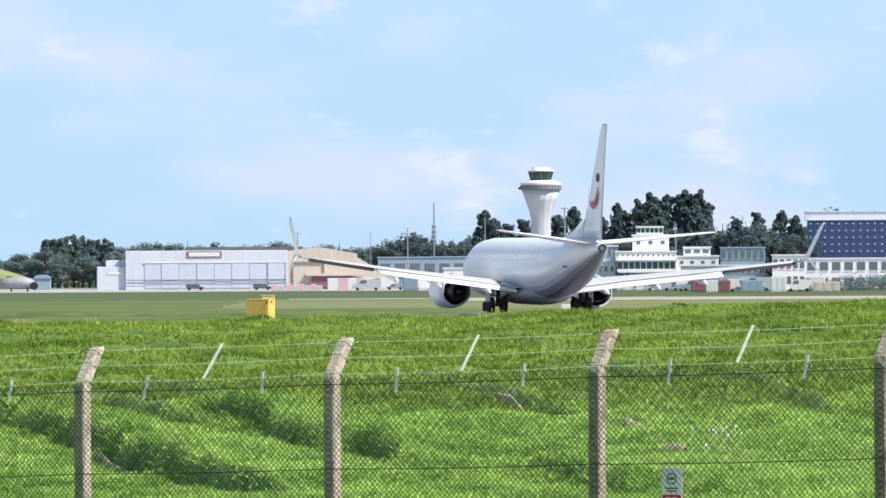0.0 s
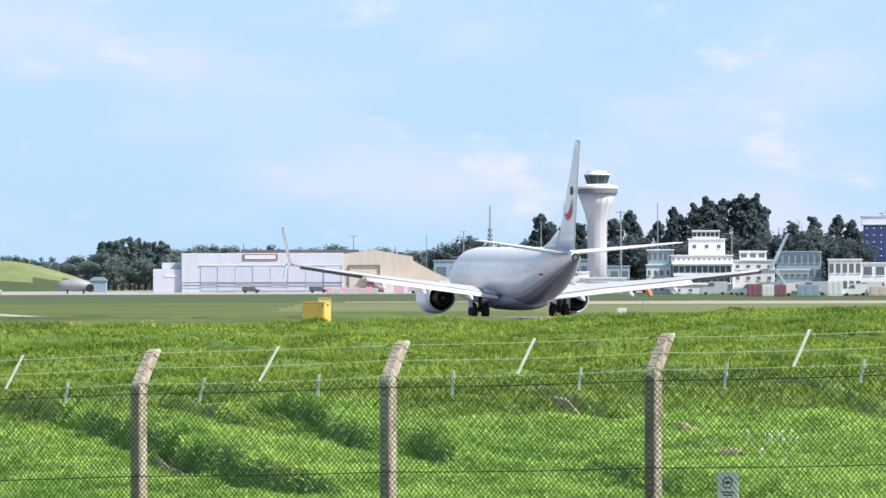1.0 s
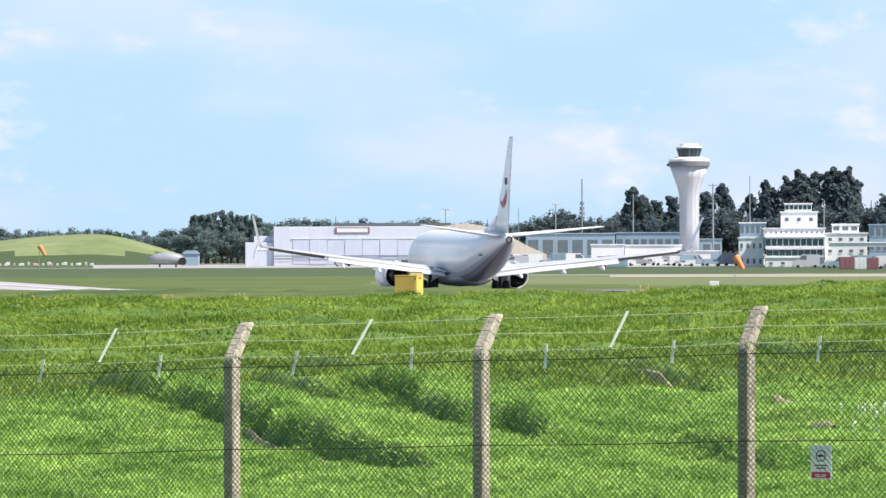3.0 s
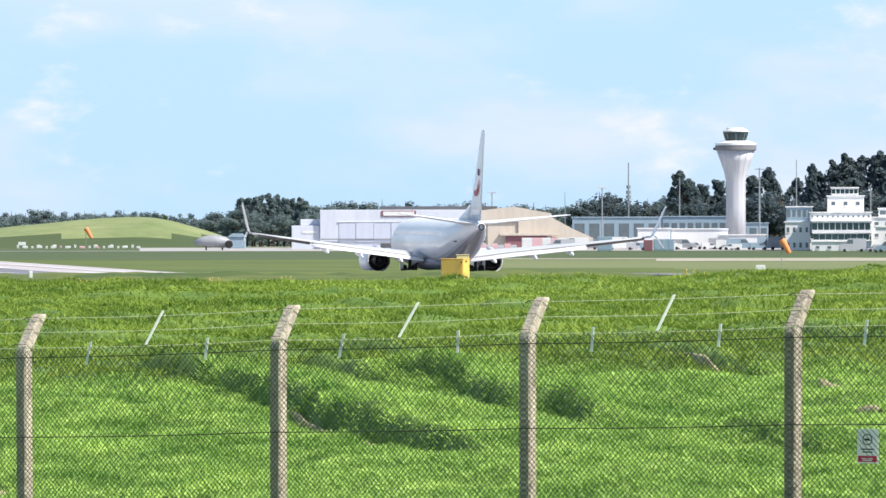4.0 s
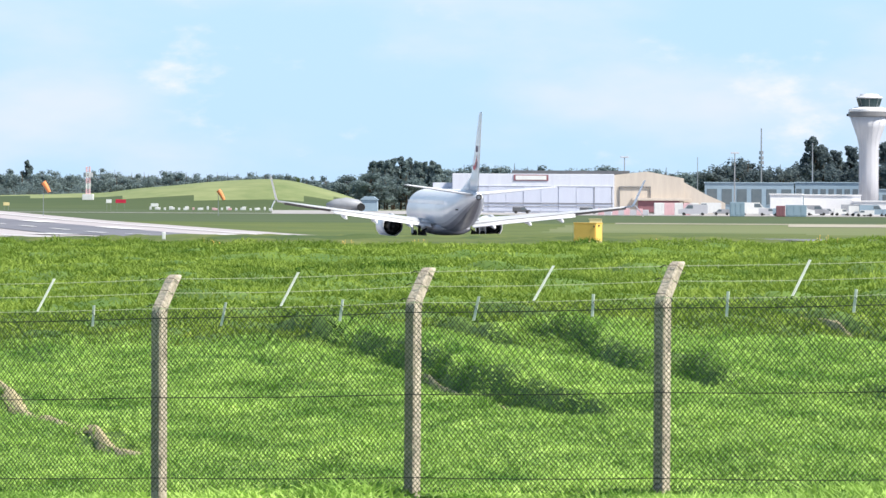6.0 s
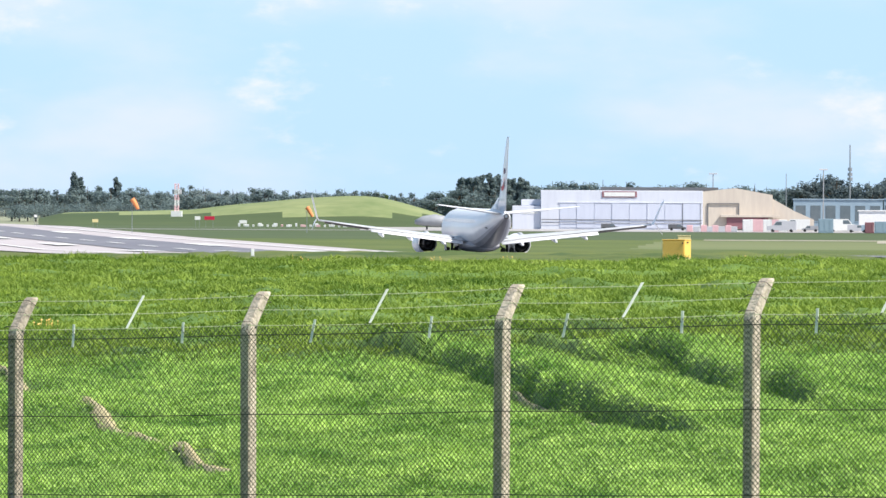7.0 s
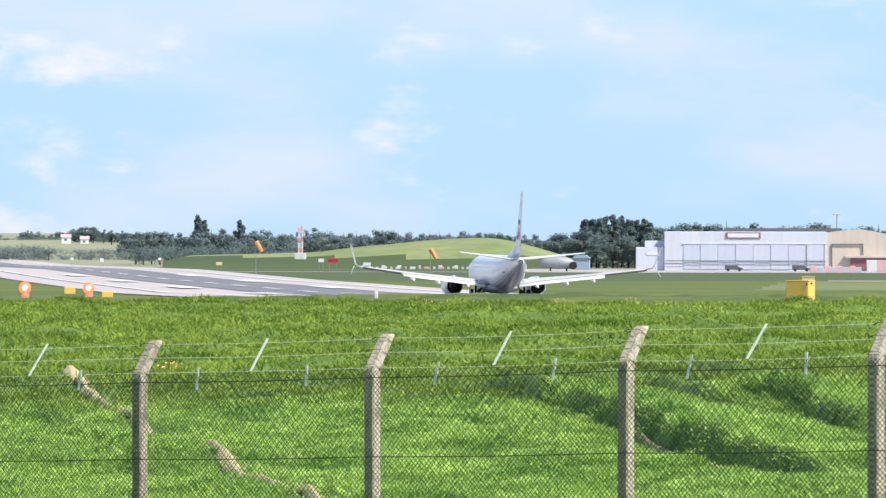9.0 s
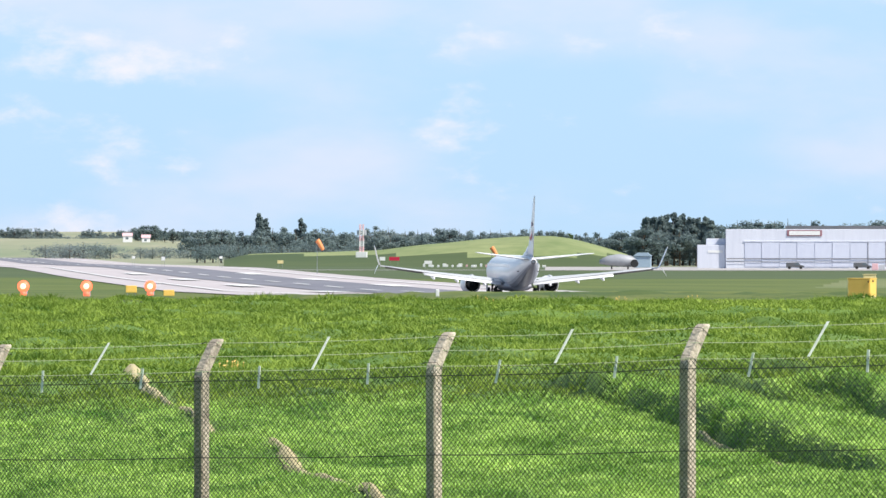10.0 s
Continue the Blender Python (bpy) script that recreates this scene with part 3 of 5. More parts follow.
    # tailplane
    for side in (-1, 1):
        m = Mesh()
        m.soft = True
        m.loft([wing_ring(Y(le), Y(te), side * x, z, th) for le, te, x, z, th in ((32.4, 36.6, .4, 4.95, .34), (33.3, 36.95, 1.6, 5.08, .30), (37.35, 38.75, 6.8, 5.7, .12), (37.9, 38.8, 7.1, 5.74, .05))])
        part("tailplane", m, M_WHITE, ob)
    # wings
    for side in (-1, 1):
        m = Mesh()
        m.soft = True
        st = [(13.2, 21.4, 1.2, 1.95, .75), (15.0, 21.3, 3.0, 2.2, .70), (17.0, 21.35, 5.6, 2.55, .52), (19.4, 22.4, 10.0, 3.05, .36), (21.6, 23.4, 14.0, 3.55, .26), (23.0, 24.3, 17.0, 3.95, .16)]
        m.loft([wing_ring(Y(le), Y(te), side * x, z, th) for le, te, x, z, th in st])
        wing = part("wing", m, M_GREY, ob, "pale grey swept wing")
        m = Mesh()
        m.soft = True
        m.loft([wing_ring(Y(le), Y(te), side * x, z, .12) if k < 1 else [(side * (x + (p[2] - z) * .9), p[1], z + (p[2] - z) * .3) for p in wing_ring(Y(le), Y(te), 0, z, .2 if k < 4 else .08)]
                for k, (le, te, x, z) in enumerate(((23.0, 24.3, 16.9, 3.95), (23.3, 24.5, 17.1, 4.08), (23.6, 24.75, 17.25, 4.45), (24.7, 25.55, 17.82, 6.2), (25.1, 25.72, 17.92, 6.5)))])
        part("winglet", m, M_WHITE, wing, "white upswept winglet")
        m = Mesh()
        m.soft = True
        m.loft([[(side * (x + (p[2] - z) * .8), p[1], z + (p[2] - z) * .4) for p in wing_ring(Y(le), Y(te), 0, z, th)]
                for le, te, x, z, th in ((23.6, 24.5, 17.3, 4.05, .1), (24.3, 24.9, 17.6, 3.55, .08), (25.0, 25.35, 17.85, 3.0, .03))])
        part("lower_winglet", m, M_WHITE, wing)
        m = Mesh()
        m.soft = True
        # extended flap, drooping behind the wing
        m.loft([[(side * x, Y(te - .2), z + .05), (side * x, Y(te + .75), z - .30), (side * x, Y(te + .72), z - .36), (side * x, Y(te - .25), z - .16)]
                for te, x, z in ((21.3, 2.0, 2.05), (21.35, 5.5, 2.5), (22.3, 9.8, 3.0), (22.8, 11.6, 3.22))])
        part("flap", m, M_WHITE, wing, "pale lowered flap")
        # Dark strip in place of the shaded underside along the outer trailing edge.
        m = Mesh()
        m.loft([[(side * x, Y(te - .05), z + .01), (side * x, Y(te + .1), z - .06), (side * x, Y(te - .5), z - .2)] for te, x, z in ((22.85, 11.8, 3.24), (24.1, 16.4, 3.86))])
        part("wing_shade_strip", m, M_DARK, wing)
        for te, x, z in ((21.6, 4.0, 2.2), (21.9, 7.4, 2.55), (22.5, 10.4, 2.9)):
            m = Mesh()
            m.soft = True
            m.loft([[(side * x + r * math.sin(k * math.tau / 10), Y(te + o), z - .1 + dz + 1.2 * r * math.cos(k * math.tau / 10)) for k in range(10)] for o, r, dz in
                    ((-2.6, .05, 0), (-1.6, .2, -.05), (0, .2, -.18), (.8, .12, -.34), (1.3, .03, -.42))])
            part("flap_fairing", m, M_WHITE, wing)
    # engines
    for side in (-1, 1):
        ex, ez = side * 4.85, 1.72
        m = Mesh()
        m.soft = True
        m.disc_ring([(.93, Y(12.0)), (1.02, Y(12.05)), (1.12, Y(12.5)), (1.15, Y(13.6)), (1.08, Y(15.2)), (.96, Y(16.2)), (.90, Y(16.2)), (.92, Y(15.4)), (.80, Y(15.0)), (.80, Y(12.6)), (.88, Y(12.1))],
                    28, "y", (ex, 0, ez))
        eng = part("engine", m, M_WHITE, ob, "white engine cowling")
        m = Mesh()
        m.soft = True
        m.disc_ring([(.88, Y(15.35)), (.62, Y(15.6)), (.56, Y(16.6)), (.48, Y(17.1)), (.44, Y(17.1)), (.40, Y(16.7)), (.26, Y(16.9)), (.05, Y(17.7))], 24, "y", (ex, 0, ez))
        part("nozzle", m, M_DARK, eng, "dark exhaust nozzle")
        m = Mesh()
        m.soft = True
        m.loft([[(ex - .16, Y(s), z0), (ex + .16, Y(s), z0), (ex + .16, Y(s), z1), (ex - .16, Y(s), z1)] for s, z0, z1 in ((13.2, 2.6, 2.75), (15, 2.4, 2.95), (17.3, 2.3, 2.7), (18.2, 2.45, 2.6))])
        part("pylon", m, M_GREY, eng)
    # landing gear
    for side in (-1, 1):
        m = Mesh()
        m.tube([(side * 2.75, Y(19.7), 2.4), (side * 2.86, Y(19.7), .85)], [.16, .12], 10)
        m.tube([(side * 1.4, Y(19.6), 2.0), (side * 2.84, Y(19.7), 1.1)], .07, 8)
        m.box(side * 2.86 - .45, Y(19.7) - .07, .78, side * 2.86 + .45, Y(19.7) + .07, .92, .02)
        gear = part("main_gear", m, M_DARK, ob, "dark landing gear leg")
        for o in (-.43, .43):
            m = Mesh()
            m.soft = True
            m.disc_ring([(.3, -.19), (.5, -.2), (.555, -.13), (.565, 0), (.555, .13), (.5, .2), (.3, .19)], 24, "x", (side * 2.86 + o, Y(19.7), .86))
            part("wheel", m, M_TYRE, gear, "black tyre")
        m = Mesh()
        m.box(side * 2.86 + side * .62, Y(20.3), 1.1, side * 2.86 + side * .66, Y(19.1), 2.1)
        part("gear_door", m, M_WHITE, gear)
    m = Mesh()
    m.tube([(0, Y(4.0), 1.6), (0, Y(4.0), .6)], .09, 8)
    gear = part("nose_gear", m, M_DARK, ob)
    for o in (-.2, .2):
        m = Mesh()
        m.soft = True
        m.disc_ring([(.2, -.1), (.32, -.11), (.345, 0), (.32, .11), (.2, .1)], 20, "x", (o, Y(4.0), .65))
        part("wheel", m, M_TYRE, gear)
    return ob


AIRLINER = airliner()


# ---------- fence ----------
SLOPE, LINE_Y = 0.68, 55.0
FENCE_A = math.atan(SLOPE)
FU = Vector((math.cos(FENCE_A), -math.sin(FENCE_A), 0))
FN = Vector((math.sin(FENCE_A), math.cos(FENCE_A), 0))
POSTS = [(-216.5, -16.2), (-175.5, -15.3), (-140.0, -14.4), (-100.9, -13.27), (-58.35, -11.83), (-16.38, -10.6), (28.08, -9.35), (76.2, -7.9), (124.4, -6.3)]


def post_mesh(name):
    m = Mesh()
    b = .0625
    c = .014

    def ring(h, off, s=1.0):
        out = []
        for u, n in ((-b + c, -b), (b - c, -b), (b, -b + c), (b, b - c), (b - c, b), (-b + c, b), (-b, b - c), (-b, -b + c)):
            p = FU * u * s + FN * (n * s + off)
            out.append((p.x, p.y, h))
        return out
    m.loft([ring(-.3, 0), ring(.6, 0), ring(1.82, 0), ring(1.90, .02), ring(2.16, .20, .95), ring(2.20, .235, .9), ring(2.22, .25, .7)])
    return m.data(name, M_CONC)


def fence():
    ob = thing("boundary_fence", label="chain-link fence on cranked concrete posts with barbed wire strands", category="fence")
    data = post_mesh("post")
    tops = []
    for az, el in POSTS:
        t = math.tan(az / 1000)
        y = LINE_Y / (1 + SLOPE * t)
        x = y * t
        z = EYE_Z + math.hypot(x, y) * el / 1000 - 2.20
        # bearings name the cranked tip; step back to the foot
        foot = Vector((x, y, z)) - FN * .235
        p = part("post", data, None, ob)
        p.location = foot
        p.rotation_euler = (random.uniform(-.008, .008), random.uniform(-.008, .008), 0)
        for h, off in ((1.885, .012), (2.03, .11), (2.15, .193)):
            tie = Mesh()
            b = .069
            ring = [foot + FU * u + FN * (off + n) + Vector((0, 0, h - n * .55)) for u, n in ((-b, -b), (b, -b), (b, b), (-b, b))]
            for k in range(4):
                tie.tube([ring[k], ring[(k + 1) % 4]], .0027, 5)
            tie.tube([ring[0], ring[0] - FU * .05 - Vector((0, 0, .02))], .005, 5)
            part("wire_tie", tie, M_LINEWIRE, ob, "dark twisted wire tie")
        tops.append(foot)
    tip = lambda p, h, o: p + FN * o + Vector((0, 0, h))
    for i in range(len(tops) - 1):
        a, b = tops[i], tops[i + 1]
        run = b - a
        length = run.length
        # woven mesh: two sets of slanting wires
        m = Mesh()
        hi, lo, cell = 1.86, .06, .054
        r = .0035
        side = -.075
        for sgn in (1, -1):
            n = int((length + (hi - lo)) / cell) + 1
            for k in range(n):
                s0 = k * cell - ((hi - lo) if sgn > 0 else 0)
                pts = []
                u0, u1 = s0, s0 + sgn * (hi - lo)
                # clip to the bay
                h0, h1 = lo, hi + random.uniform(-.015, .03)
                if sgn > 0:
                    if u0 < 0:
                        h0, u0 = lo - u0, 0
                    if u1 > length:
                        h1, u1 = lo + (length - s0), length
                else:
                    if u0 > length:
                        h0, u0 = lo + (u0 - length), length
                    if u1 < 0:
                        h1, u1 = lo + s0, 0
                if h1 - h0 < .02:
                    continue
                bow = .012 * math.sin(k * .37 + i)
                q = [a + run * (u / length) + FN * (side + sgn * .003) + Vector((0, 0, h)) for u, h in ((u0, h0), ((u0 + u1) / 2, (h0 + h1) / 2), (u1, h1))]
                q[1] += FN * bow
                m.tube(q, r, 3, False)
        part("mesh_panel", m, M_WIRE, ob, "diamond chain-link mesh")
        for h in (1.79, 1.0, .2):
            m = Mesh()
            m.tube([a + run * k / 6 + FN * side + Vector((0, 0, h - .012 * math.sin(math.pi * k / 6))) for k in range(7)], .0045, 5)
            part("line_wire", m, M_LINEWIRE, ob)
        for h, o in ((1.885, .01), (2.04, .12), (2.18, .235)):
            m = Mesh()
            sag = random.uniform(.006, .022)
            pt = lambda k: a + run * k + FN * (o - .06) + Vector((0, 0, h - 4 * sag * k * (1 - k)))
            m.tube([pt(k / 12) for k in range(13)], .0030, 4)
            n = int(length / .11)
            for k in range(n):
                p = pt((k + .5) / n)
                th = random.random() * 3
                w = (FU * .4 * math.cos(th) + Vector((0, 0, math.sin(th))) + FN * .3) * .016
                m.tube([p - w, p + w], .0028, 3)
            part("barbed_wire", m, M_BARB, ob)
        # droppers that hold the strands apart
        for k, h0, o0, h1, o1 in ((.276, 1.70, -.03, 1.93, .0), (.513, 1.88, -.02, 2.21, .24), (.744, 1.72, -.03, 1.93, .0)):
            k += random.uniform(-.006, .006)
            p = a + run * k
            tilt = FU * random.uniform(-.03, .03)
            m = Mesh()
            q0, q1 = p + FN * (o0 - .07) + Vector((0, 0, h0)), p + FN * (o1 - .05) + Vector((0, 0, h1)) + tilt
            w = FU * .014
            n = FN * .004
            m.loft([[tuple(q + s * w + e * n) for s, e in ((-1, -1), (1, -1), (1, 1), (-1, 1))] for q in (q0, q1)])
            part("dropper", m, M_DROP, ob, "pale metal wire spacer")
    return ob, tops


FENCE, FEET = fence()


def warning_sign():
    # hangs on the mesh between two posts
    x, y, z = spot(37.6, -32.6, 53.0)
    w, h = .225, .31
    ob = thing("warning_sign", x + .05, LINE_Y - SLOPE * (x + .05) - .38, z - h, -math.degrees(FENCE_A), "white warning sign with a red band wired to the fence", "sign")
    m = Mesh()
    m.box(-w / 2, -.004, 0, w / 2, .004, h, .003)
    part("plate", m, M_PLATE, ob)
    m = Mesh()
    m.box(-w / 2 + .015, -.009, .015, w / 2 - .015, -.005, .07)
    part("red_band", m, M_RED, ob)
    m = Mesh()
    ring = [[(r * math.sin(k * math.tau / 24), yy, .215 + r * math.cos(k * math.tau / 24)) for k in range(24)] for r, yy in ((.052, -.005), (.052, -.009), (.043, -.009), (.043, -.005))]
    m.loft(ring, False)
    m.box(-.03, -.009, .205, .03, -.0055, .225)
    part("symbol", m, M_BLACK, ob, "black ringed symbol")
    for k, (a, b) in enumerate(((-.07, .07), (-.05, .055))):
        m = Mesh()
        m.box(a, -.009, .122 - k * .024, b, -.005, .134 - k * .024)
        part("line_of_writing", m, M_BLACK, ob)
    for a, b, zz in ((-.06, -.01, .045), (.01, .06, .045), (-.05, .05, .03)):
        m = Mesh()
        m.box(a, -.0125, zz - .004, b, -.0095, zz + .004)
        part("line_of_writing", m, M_SIGN, ob)


warning_sign()

# ---------- things on the airfield ----------
def on_ground(az, d):
    x, y, _ = spot(az, 0, d)
    return x, y, float(ground_z(x, y))


def cabinet(az, d, el, w, h, depth, material, label, turn=0.0):
    """A steel cabinet on two plinth feet; el: height of its underside over the eye's level, in thousandths."""
    x, y, z = spot(az, el, d)
    drop = z - on_ground(az, d)[2] + .15
    ob = thing("equipment_cabinet", x, y, z, -math.degrees(az / 1000) + turn, label, "cabinet")
    m = Mesh()
    m.box(-w / 2, 0, .01, w / 2, depth, h - .035, .02)
    part("body", m, material, ob)
    m = Mesh()
    m.box(-w / 2 - .02, -.02, h - .032, w / 2 + .02, depth + .02, h, .012)
    part("lid", m, material, ob)
    if w > .7:
        m = Mesh()
        m.box(-w / 2 + .05, -.016, .05, w / 2 - .05, -.002, h - .07, .006)
        door = part("door", m, material, ob)
        for zz in (.16, h - .2):
            m = Mesh()
            m.box(-w / 2 + .03, -.026, zz, -w / 2 + .055, -.003, zz + .1)
            part("hinge", m, M_YPALE, door)
        m = Mesh()
        m.box(w / 2 - .1, -.04, h * .74, w / 2 - .05, -.018, h * .74 + .09, .006)
        part("latch", m, M_DARK, door, "dark latch")
        m = Mesh()
        m.box(w / 2 + .002, depth * .3, h * .80, w / 2 + .03, depth * .5, h * .88)
        part("bracket", m, M_DARK, ob)
    for sx in (-w / 2 - .03, w / 2 - .09):
        m = Mesh()
        m.box(sx, .04, -drop, sx + .09, depth - .04, .006, .01)
        part("foot", m, M_YPALE, ob, "pale concrete foot")
    return ob


cabinet(-31.3, 245, -6.72, 1.0, .76, .7, M_YELLOW, "bright yellow steel equipment cabinet standing in the grass", -22)
cabinet(-29.5, 262, -3.72, .56, .2, .4, M_YPALE, "small faded yellow box on legs behind the large cabinet")


def hangar():
    D = 1500.0
    x0, y0, zb = spot(-53.5, -1.75, D)
    x1, y1, _ = spot(-26.2, -1.75, D)
    W = math.hypot(x1 - x0, y1 - y0)
    rz = math.degrees(math.atan2(y1 - y0, x1 - x0))
    H = 9.55
    ob = thing("hangar", x0, y0, zb, rz, "large pale blue-grey metal hangar with sliding doors", "hangar")
    m = Mesh()
    m.box(0, 0, -2, W, 40, H, .1)
    part("wall", m, M_CLAD, ob)
    m = Mesh()
    m.loft([[(x, y, H + dz) for x, y in ((15, 6), (W + 4, 6), (W + 4, 39), (15, 39))] for dz in (.02, .9)])
    part("roof", m, M_ROOF, ob, "dark low roof")
    n = 8
    for k in range(n):
        a, b = 4.8 + (W - 5.4) * k / n, 4.8 + (W - 5.4) * (k + 1) / n
        m = Mesh()
        m.box(a + .03, -.12 - .05 * (k % 2), .1, b - .1, -.05, H * .66, .03)
        part("sliding_door", m, M_DOOR, ob)
        m = Mesh()
        m.box(b - .08, -.24, .1, b + .05, -.18, H * .66)
        part("door_post", m, M_BAND if k > 5 else M_DOOR, ob)
    m = Mesh()
    m.box(4.5, -.24, H * .66 + .05, W - .2, -.02, H * .66 + .3, .05)
    part("door_track", m, M_CLAD, ob)
    for z, t in ((1.25, .14), (2.0, .22)):
        m = Mesh()
        m.box(.2, -.30, z, W - .3, -.25, z + t)
        part("dark_rail", m, M_BAND, ob, "dark horizontal rail across the doors")
    m = Mesh()
    m.box(15.5, -.2, H - 1.75, 24.3, -.03, H - .2, .04)
    sign = part("name_board", m, M_MAROON, ob, "pale name board with a dark red frame")
    m = Mesh()
    m.box(16.0, -.26, H - 1.5, 23.8, -.21, H - .45)
    part("panel", m, M_SIGN, sign)
    # lower annexe
    m = Mesh()
    m.box(-7.2, 1.0, -2, -.05, 24, 5.6, .1)
    part("annexe", m, M_CLAD, ob)
    m = Mesh()
    m.box(-5.0, 3.0, 5.65, -.05, 30, 7.2, .1)
    part("annexe_upper", m, M_CLAD, ob)
    m = Mesh()
    m.box(-4.5, .9, 3.6, -.8, .98, 4.2)
    part("window", m, M_SIGN, ob)
    # cream gabled bay
    m = Mesh()
    g = 17.6
    m.loft([[(W + .05, y, -2), (W + g, y, -2), (W + g, y, 8.6), (W + 8.2, y, 10.3), (W + .05, y, 9.4)] for y in (.3, 40)])
    part("gabled_bay", m, M_CREAM, ob, "cream clad gabled bay")
    m = Mesh()
    m.loft([[(W + g + .03, y, -2), (W + g + 10.5, y, -2), (W + g + 10.5, y, 2.4), (W + g + 5.5, y, 4.6), (W + g + .03, y, 7.6)] for y in (.6, 34)])
    part("lean_to", m, M_CREAM, ob, "cream lean-to with a falling roof")
    for px, tall in ((1.2, 6.3), (9.0, 6.3)):
        m = Mesh()
        m.box(W + px, -.06, 0, W + px + .22, .28, tall, .03)
        part("door_jamb", m, M_BAND, ob, "dark door jamb")
    m = Mesh()
    m.box(W + 1.2, -.07, 6.32, W + 9.22, .28, 6.5, .03)
    part("door_head", m, M_BAND, ob)
    m = Mesh()
    m.box(W + 6, -.8, 0, W + 16.5, .2, 2.9, .05)
    part("low_front", m, M_MAROON, ob, "maroon lean-to at the foot of the bay")
    m = Mesh()
    m.box(W + 4.5, -1.4, 2.95, W + 19.5, .25, 3.6, .05)
    part("canopy", m, M_CREAM, ob)
    return ob


hangar()


def tower():
    D = 1560.0
    x, y, _ = spot(16.55, 0, D)
    zb = EYE_Z - 3.5
    ob = thing("control_tower", x, y, zb, 0, "pale flared airport control tower with a dark glazed cab", "tower")
    top = lambda el: EYE_Z + D * el / 1000 - zb
    R = D / 1000
    m = Mesh()
    m.soft = True
    m.disc_ring([(1.66 * R, 0), (1.6 * R, top(5)), (1.62 * R, top(9.4)), (1.95 * R, top(11)), (2.5 * R, top(12.6)), (3.2 * R, top(14.5))], 40)
    part("shaft", m, M_TOWER, ob)
    for k in range(14):
        a = k * math.tau / 14
        m = Mesh()
        pts = [(1.66 * R, 0), (1.62 * R, top(9.4)), (1.95 * R, top(11)), (2.5 * R, top(12.6)), (3.2 * R, top(14.4))]
        m.tube([((r + .03) * math.cos(a), (r + .03) * math.sin(a), h) for r, h in pts], .035, 4)
        part("rib", m, M_TOWER, ob)
    m = Mesh()
    m.disc_ring([(3.22 * R, top(14.45)), (3.48 * R, top(14.6)), (3.48 * R, top(15.3))], 40)
    part("collar", m, M_BAND, ob, "grey band under the gallery")
    m = Mesh()
    m.disc_ring([(3.35 * R, top(15.31)), (3.45 * R, top(15.4)), (3.45 * R, top(15.75)), (2.6 * R, top(15.95)), (2.2 * R, top(16.12))], 40)
    part("gallery", m, M_PAINT, ob)
    m = Mesh()
    m.disc_ring([(1.65 * R, top(16.1)), (2.15 * R, top(17.55)), (2.05 * R, top(17.6))], 16)
    cab = part("cab_glazing", m, M_CAB, ob, "dark outward-leaning cab windows")
    for k in range(8):
        a = k * math.tau / 8
        m = Mesh()
        m.tube([(1.72 * R * math.cos(a), 1.72 * R * math.sin(a), top(16.2)), (2.12 * R * math.cos(a), 2.12 * R * math.sin(a), top(17.5))], .05, 4)
        part("mullion", m, M_STEEL, cab)
    m = Mesh()
    m.disc_ring([(2.1 * R, top(17.61)), (2.2 * R, top(17.65)), (2.2 * R, top(17.85)), (1.7 * R, top(17.95)), (1.5 * R, top(18.3)), (.2, top(18.38))], 32)
    part("cab_roof", m, M_PAINT, ob)
    m = Mesh()
    m.tube([(-3.6 * R, 0, top(14.6)), (-3.6 * R, 0, top(15.0))], .3, 8)
    part("antenna", m, M_DARK, ob)


tower()


def block(name, az0, az1, el0, el1, d, depth, material, label, category, windows=(0, 0), glass=M_GLASS, group="", frame_mat=None, roof=None, sink=3.0, fill=.68):
    """A building seen square on, between two bearings and two heights, with its rows of windows."""
    x0, y0, z0 = spot(az0, el0, d)
    x1, y1, z1 = spot(az1, el1, d)
    w, h = math.hypot(x1 - x0, y1 - y0), z1 - z0
    ob = thing(name, x0, y0, z0, math.degrees(math.atan2(y1 - y0, x1 - x0)), label, category, group)
    m = Mesh()
    m.box(0, 0, -sink, w, depth, h, min(.08, h * .05))
    part("wall", m, material, ob)
    m = Mesh()
    m.box(-.25, -.25, h + .01, w + .25, depth + .25, h + .3, .05)
    part("roof", m, roof or material, ob)
    cols, rows = windows
    for i in range(cols):
        for j in range(rows):
            pw, ph = w / cols, h / rows
            a, b = pw * (i + .5 - fill / 2), pw * (i + .5 + fill / 2)
            c, e = ph * (j + .53 - fill * .4), ph * (j + .53 + fill * .4)
            m = Mesh()
            m.box(a, -.06, c, b, .06, e)
            win = part("window", m, glass, ob)
            m = Mesh()
            m.box(a - .06, -.16, c - .14, b + .06, -.065, c - .01)
            part("sill", m, frame_mat or material, win)
    return ob


# the old white terminal with its rounded tiers
block("terminal_wing", 29.3, 39.2, -2.8, -.95, 1418, 12, M_PAINT, "white rendered ground floor of the old terminal", "building", (5, 1), fill=.3)
block("terminal_wing", 29.5, 39.0, -.75, .55, 1420, 11, M_PAINT, "white terminal floor with a dark ribbon of windows", "building", (9, 1), M_CAB, fill=.92, sink=.3)
block("terminal_wing", 29.3, 39.2, .8, 2.5, 1421, 11, M_PAINT, "white terminal upper floor with a dark ribbon of windows", "building", (10, 1), M_CAB, fill=.86, sink=.2)
block("terminal_wing", 29.0, 39.3, 2.75, 3.95, 1423, 10, M_PAINT, "white terminal attic floor under a flat roof", "building", (12, 1), fill=.3, sink=.2)
block("terminal_block", 39.3, 46.4, -2.8, 3.1, 1424, 14, M_PAINT, "white rendered terminal block with small windows", "building", (4, 3), fill=.34)
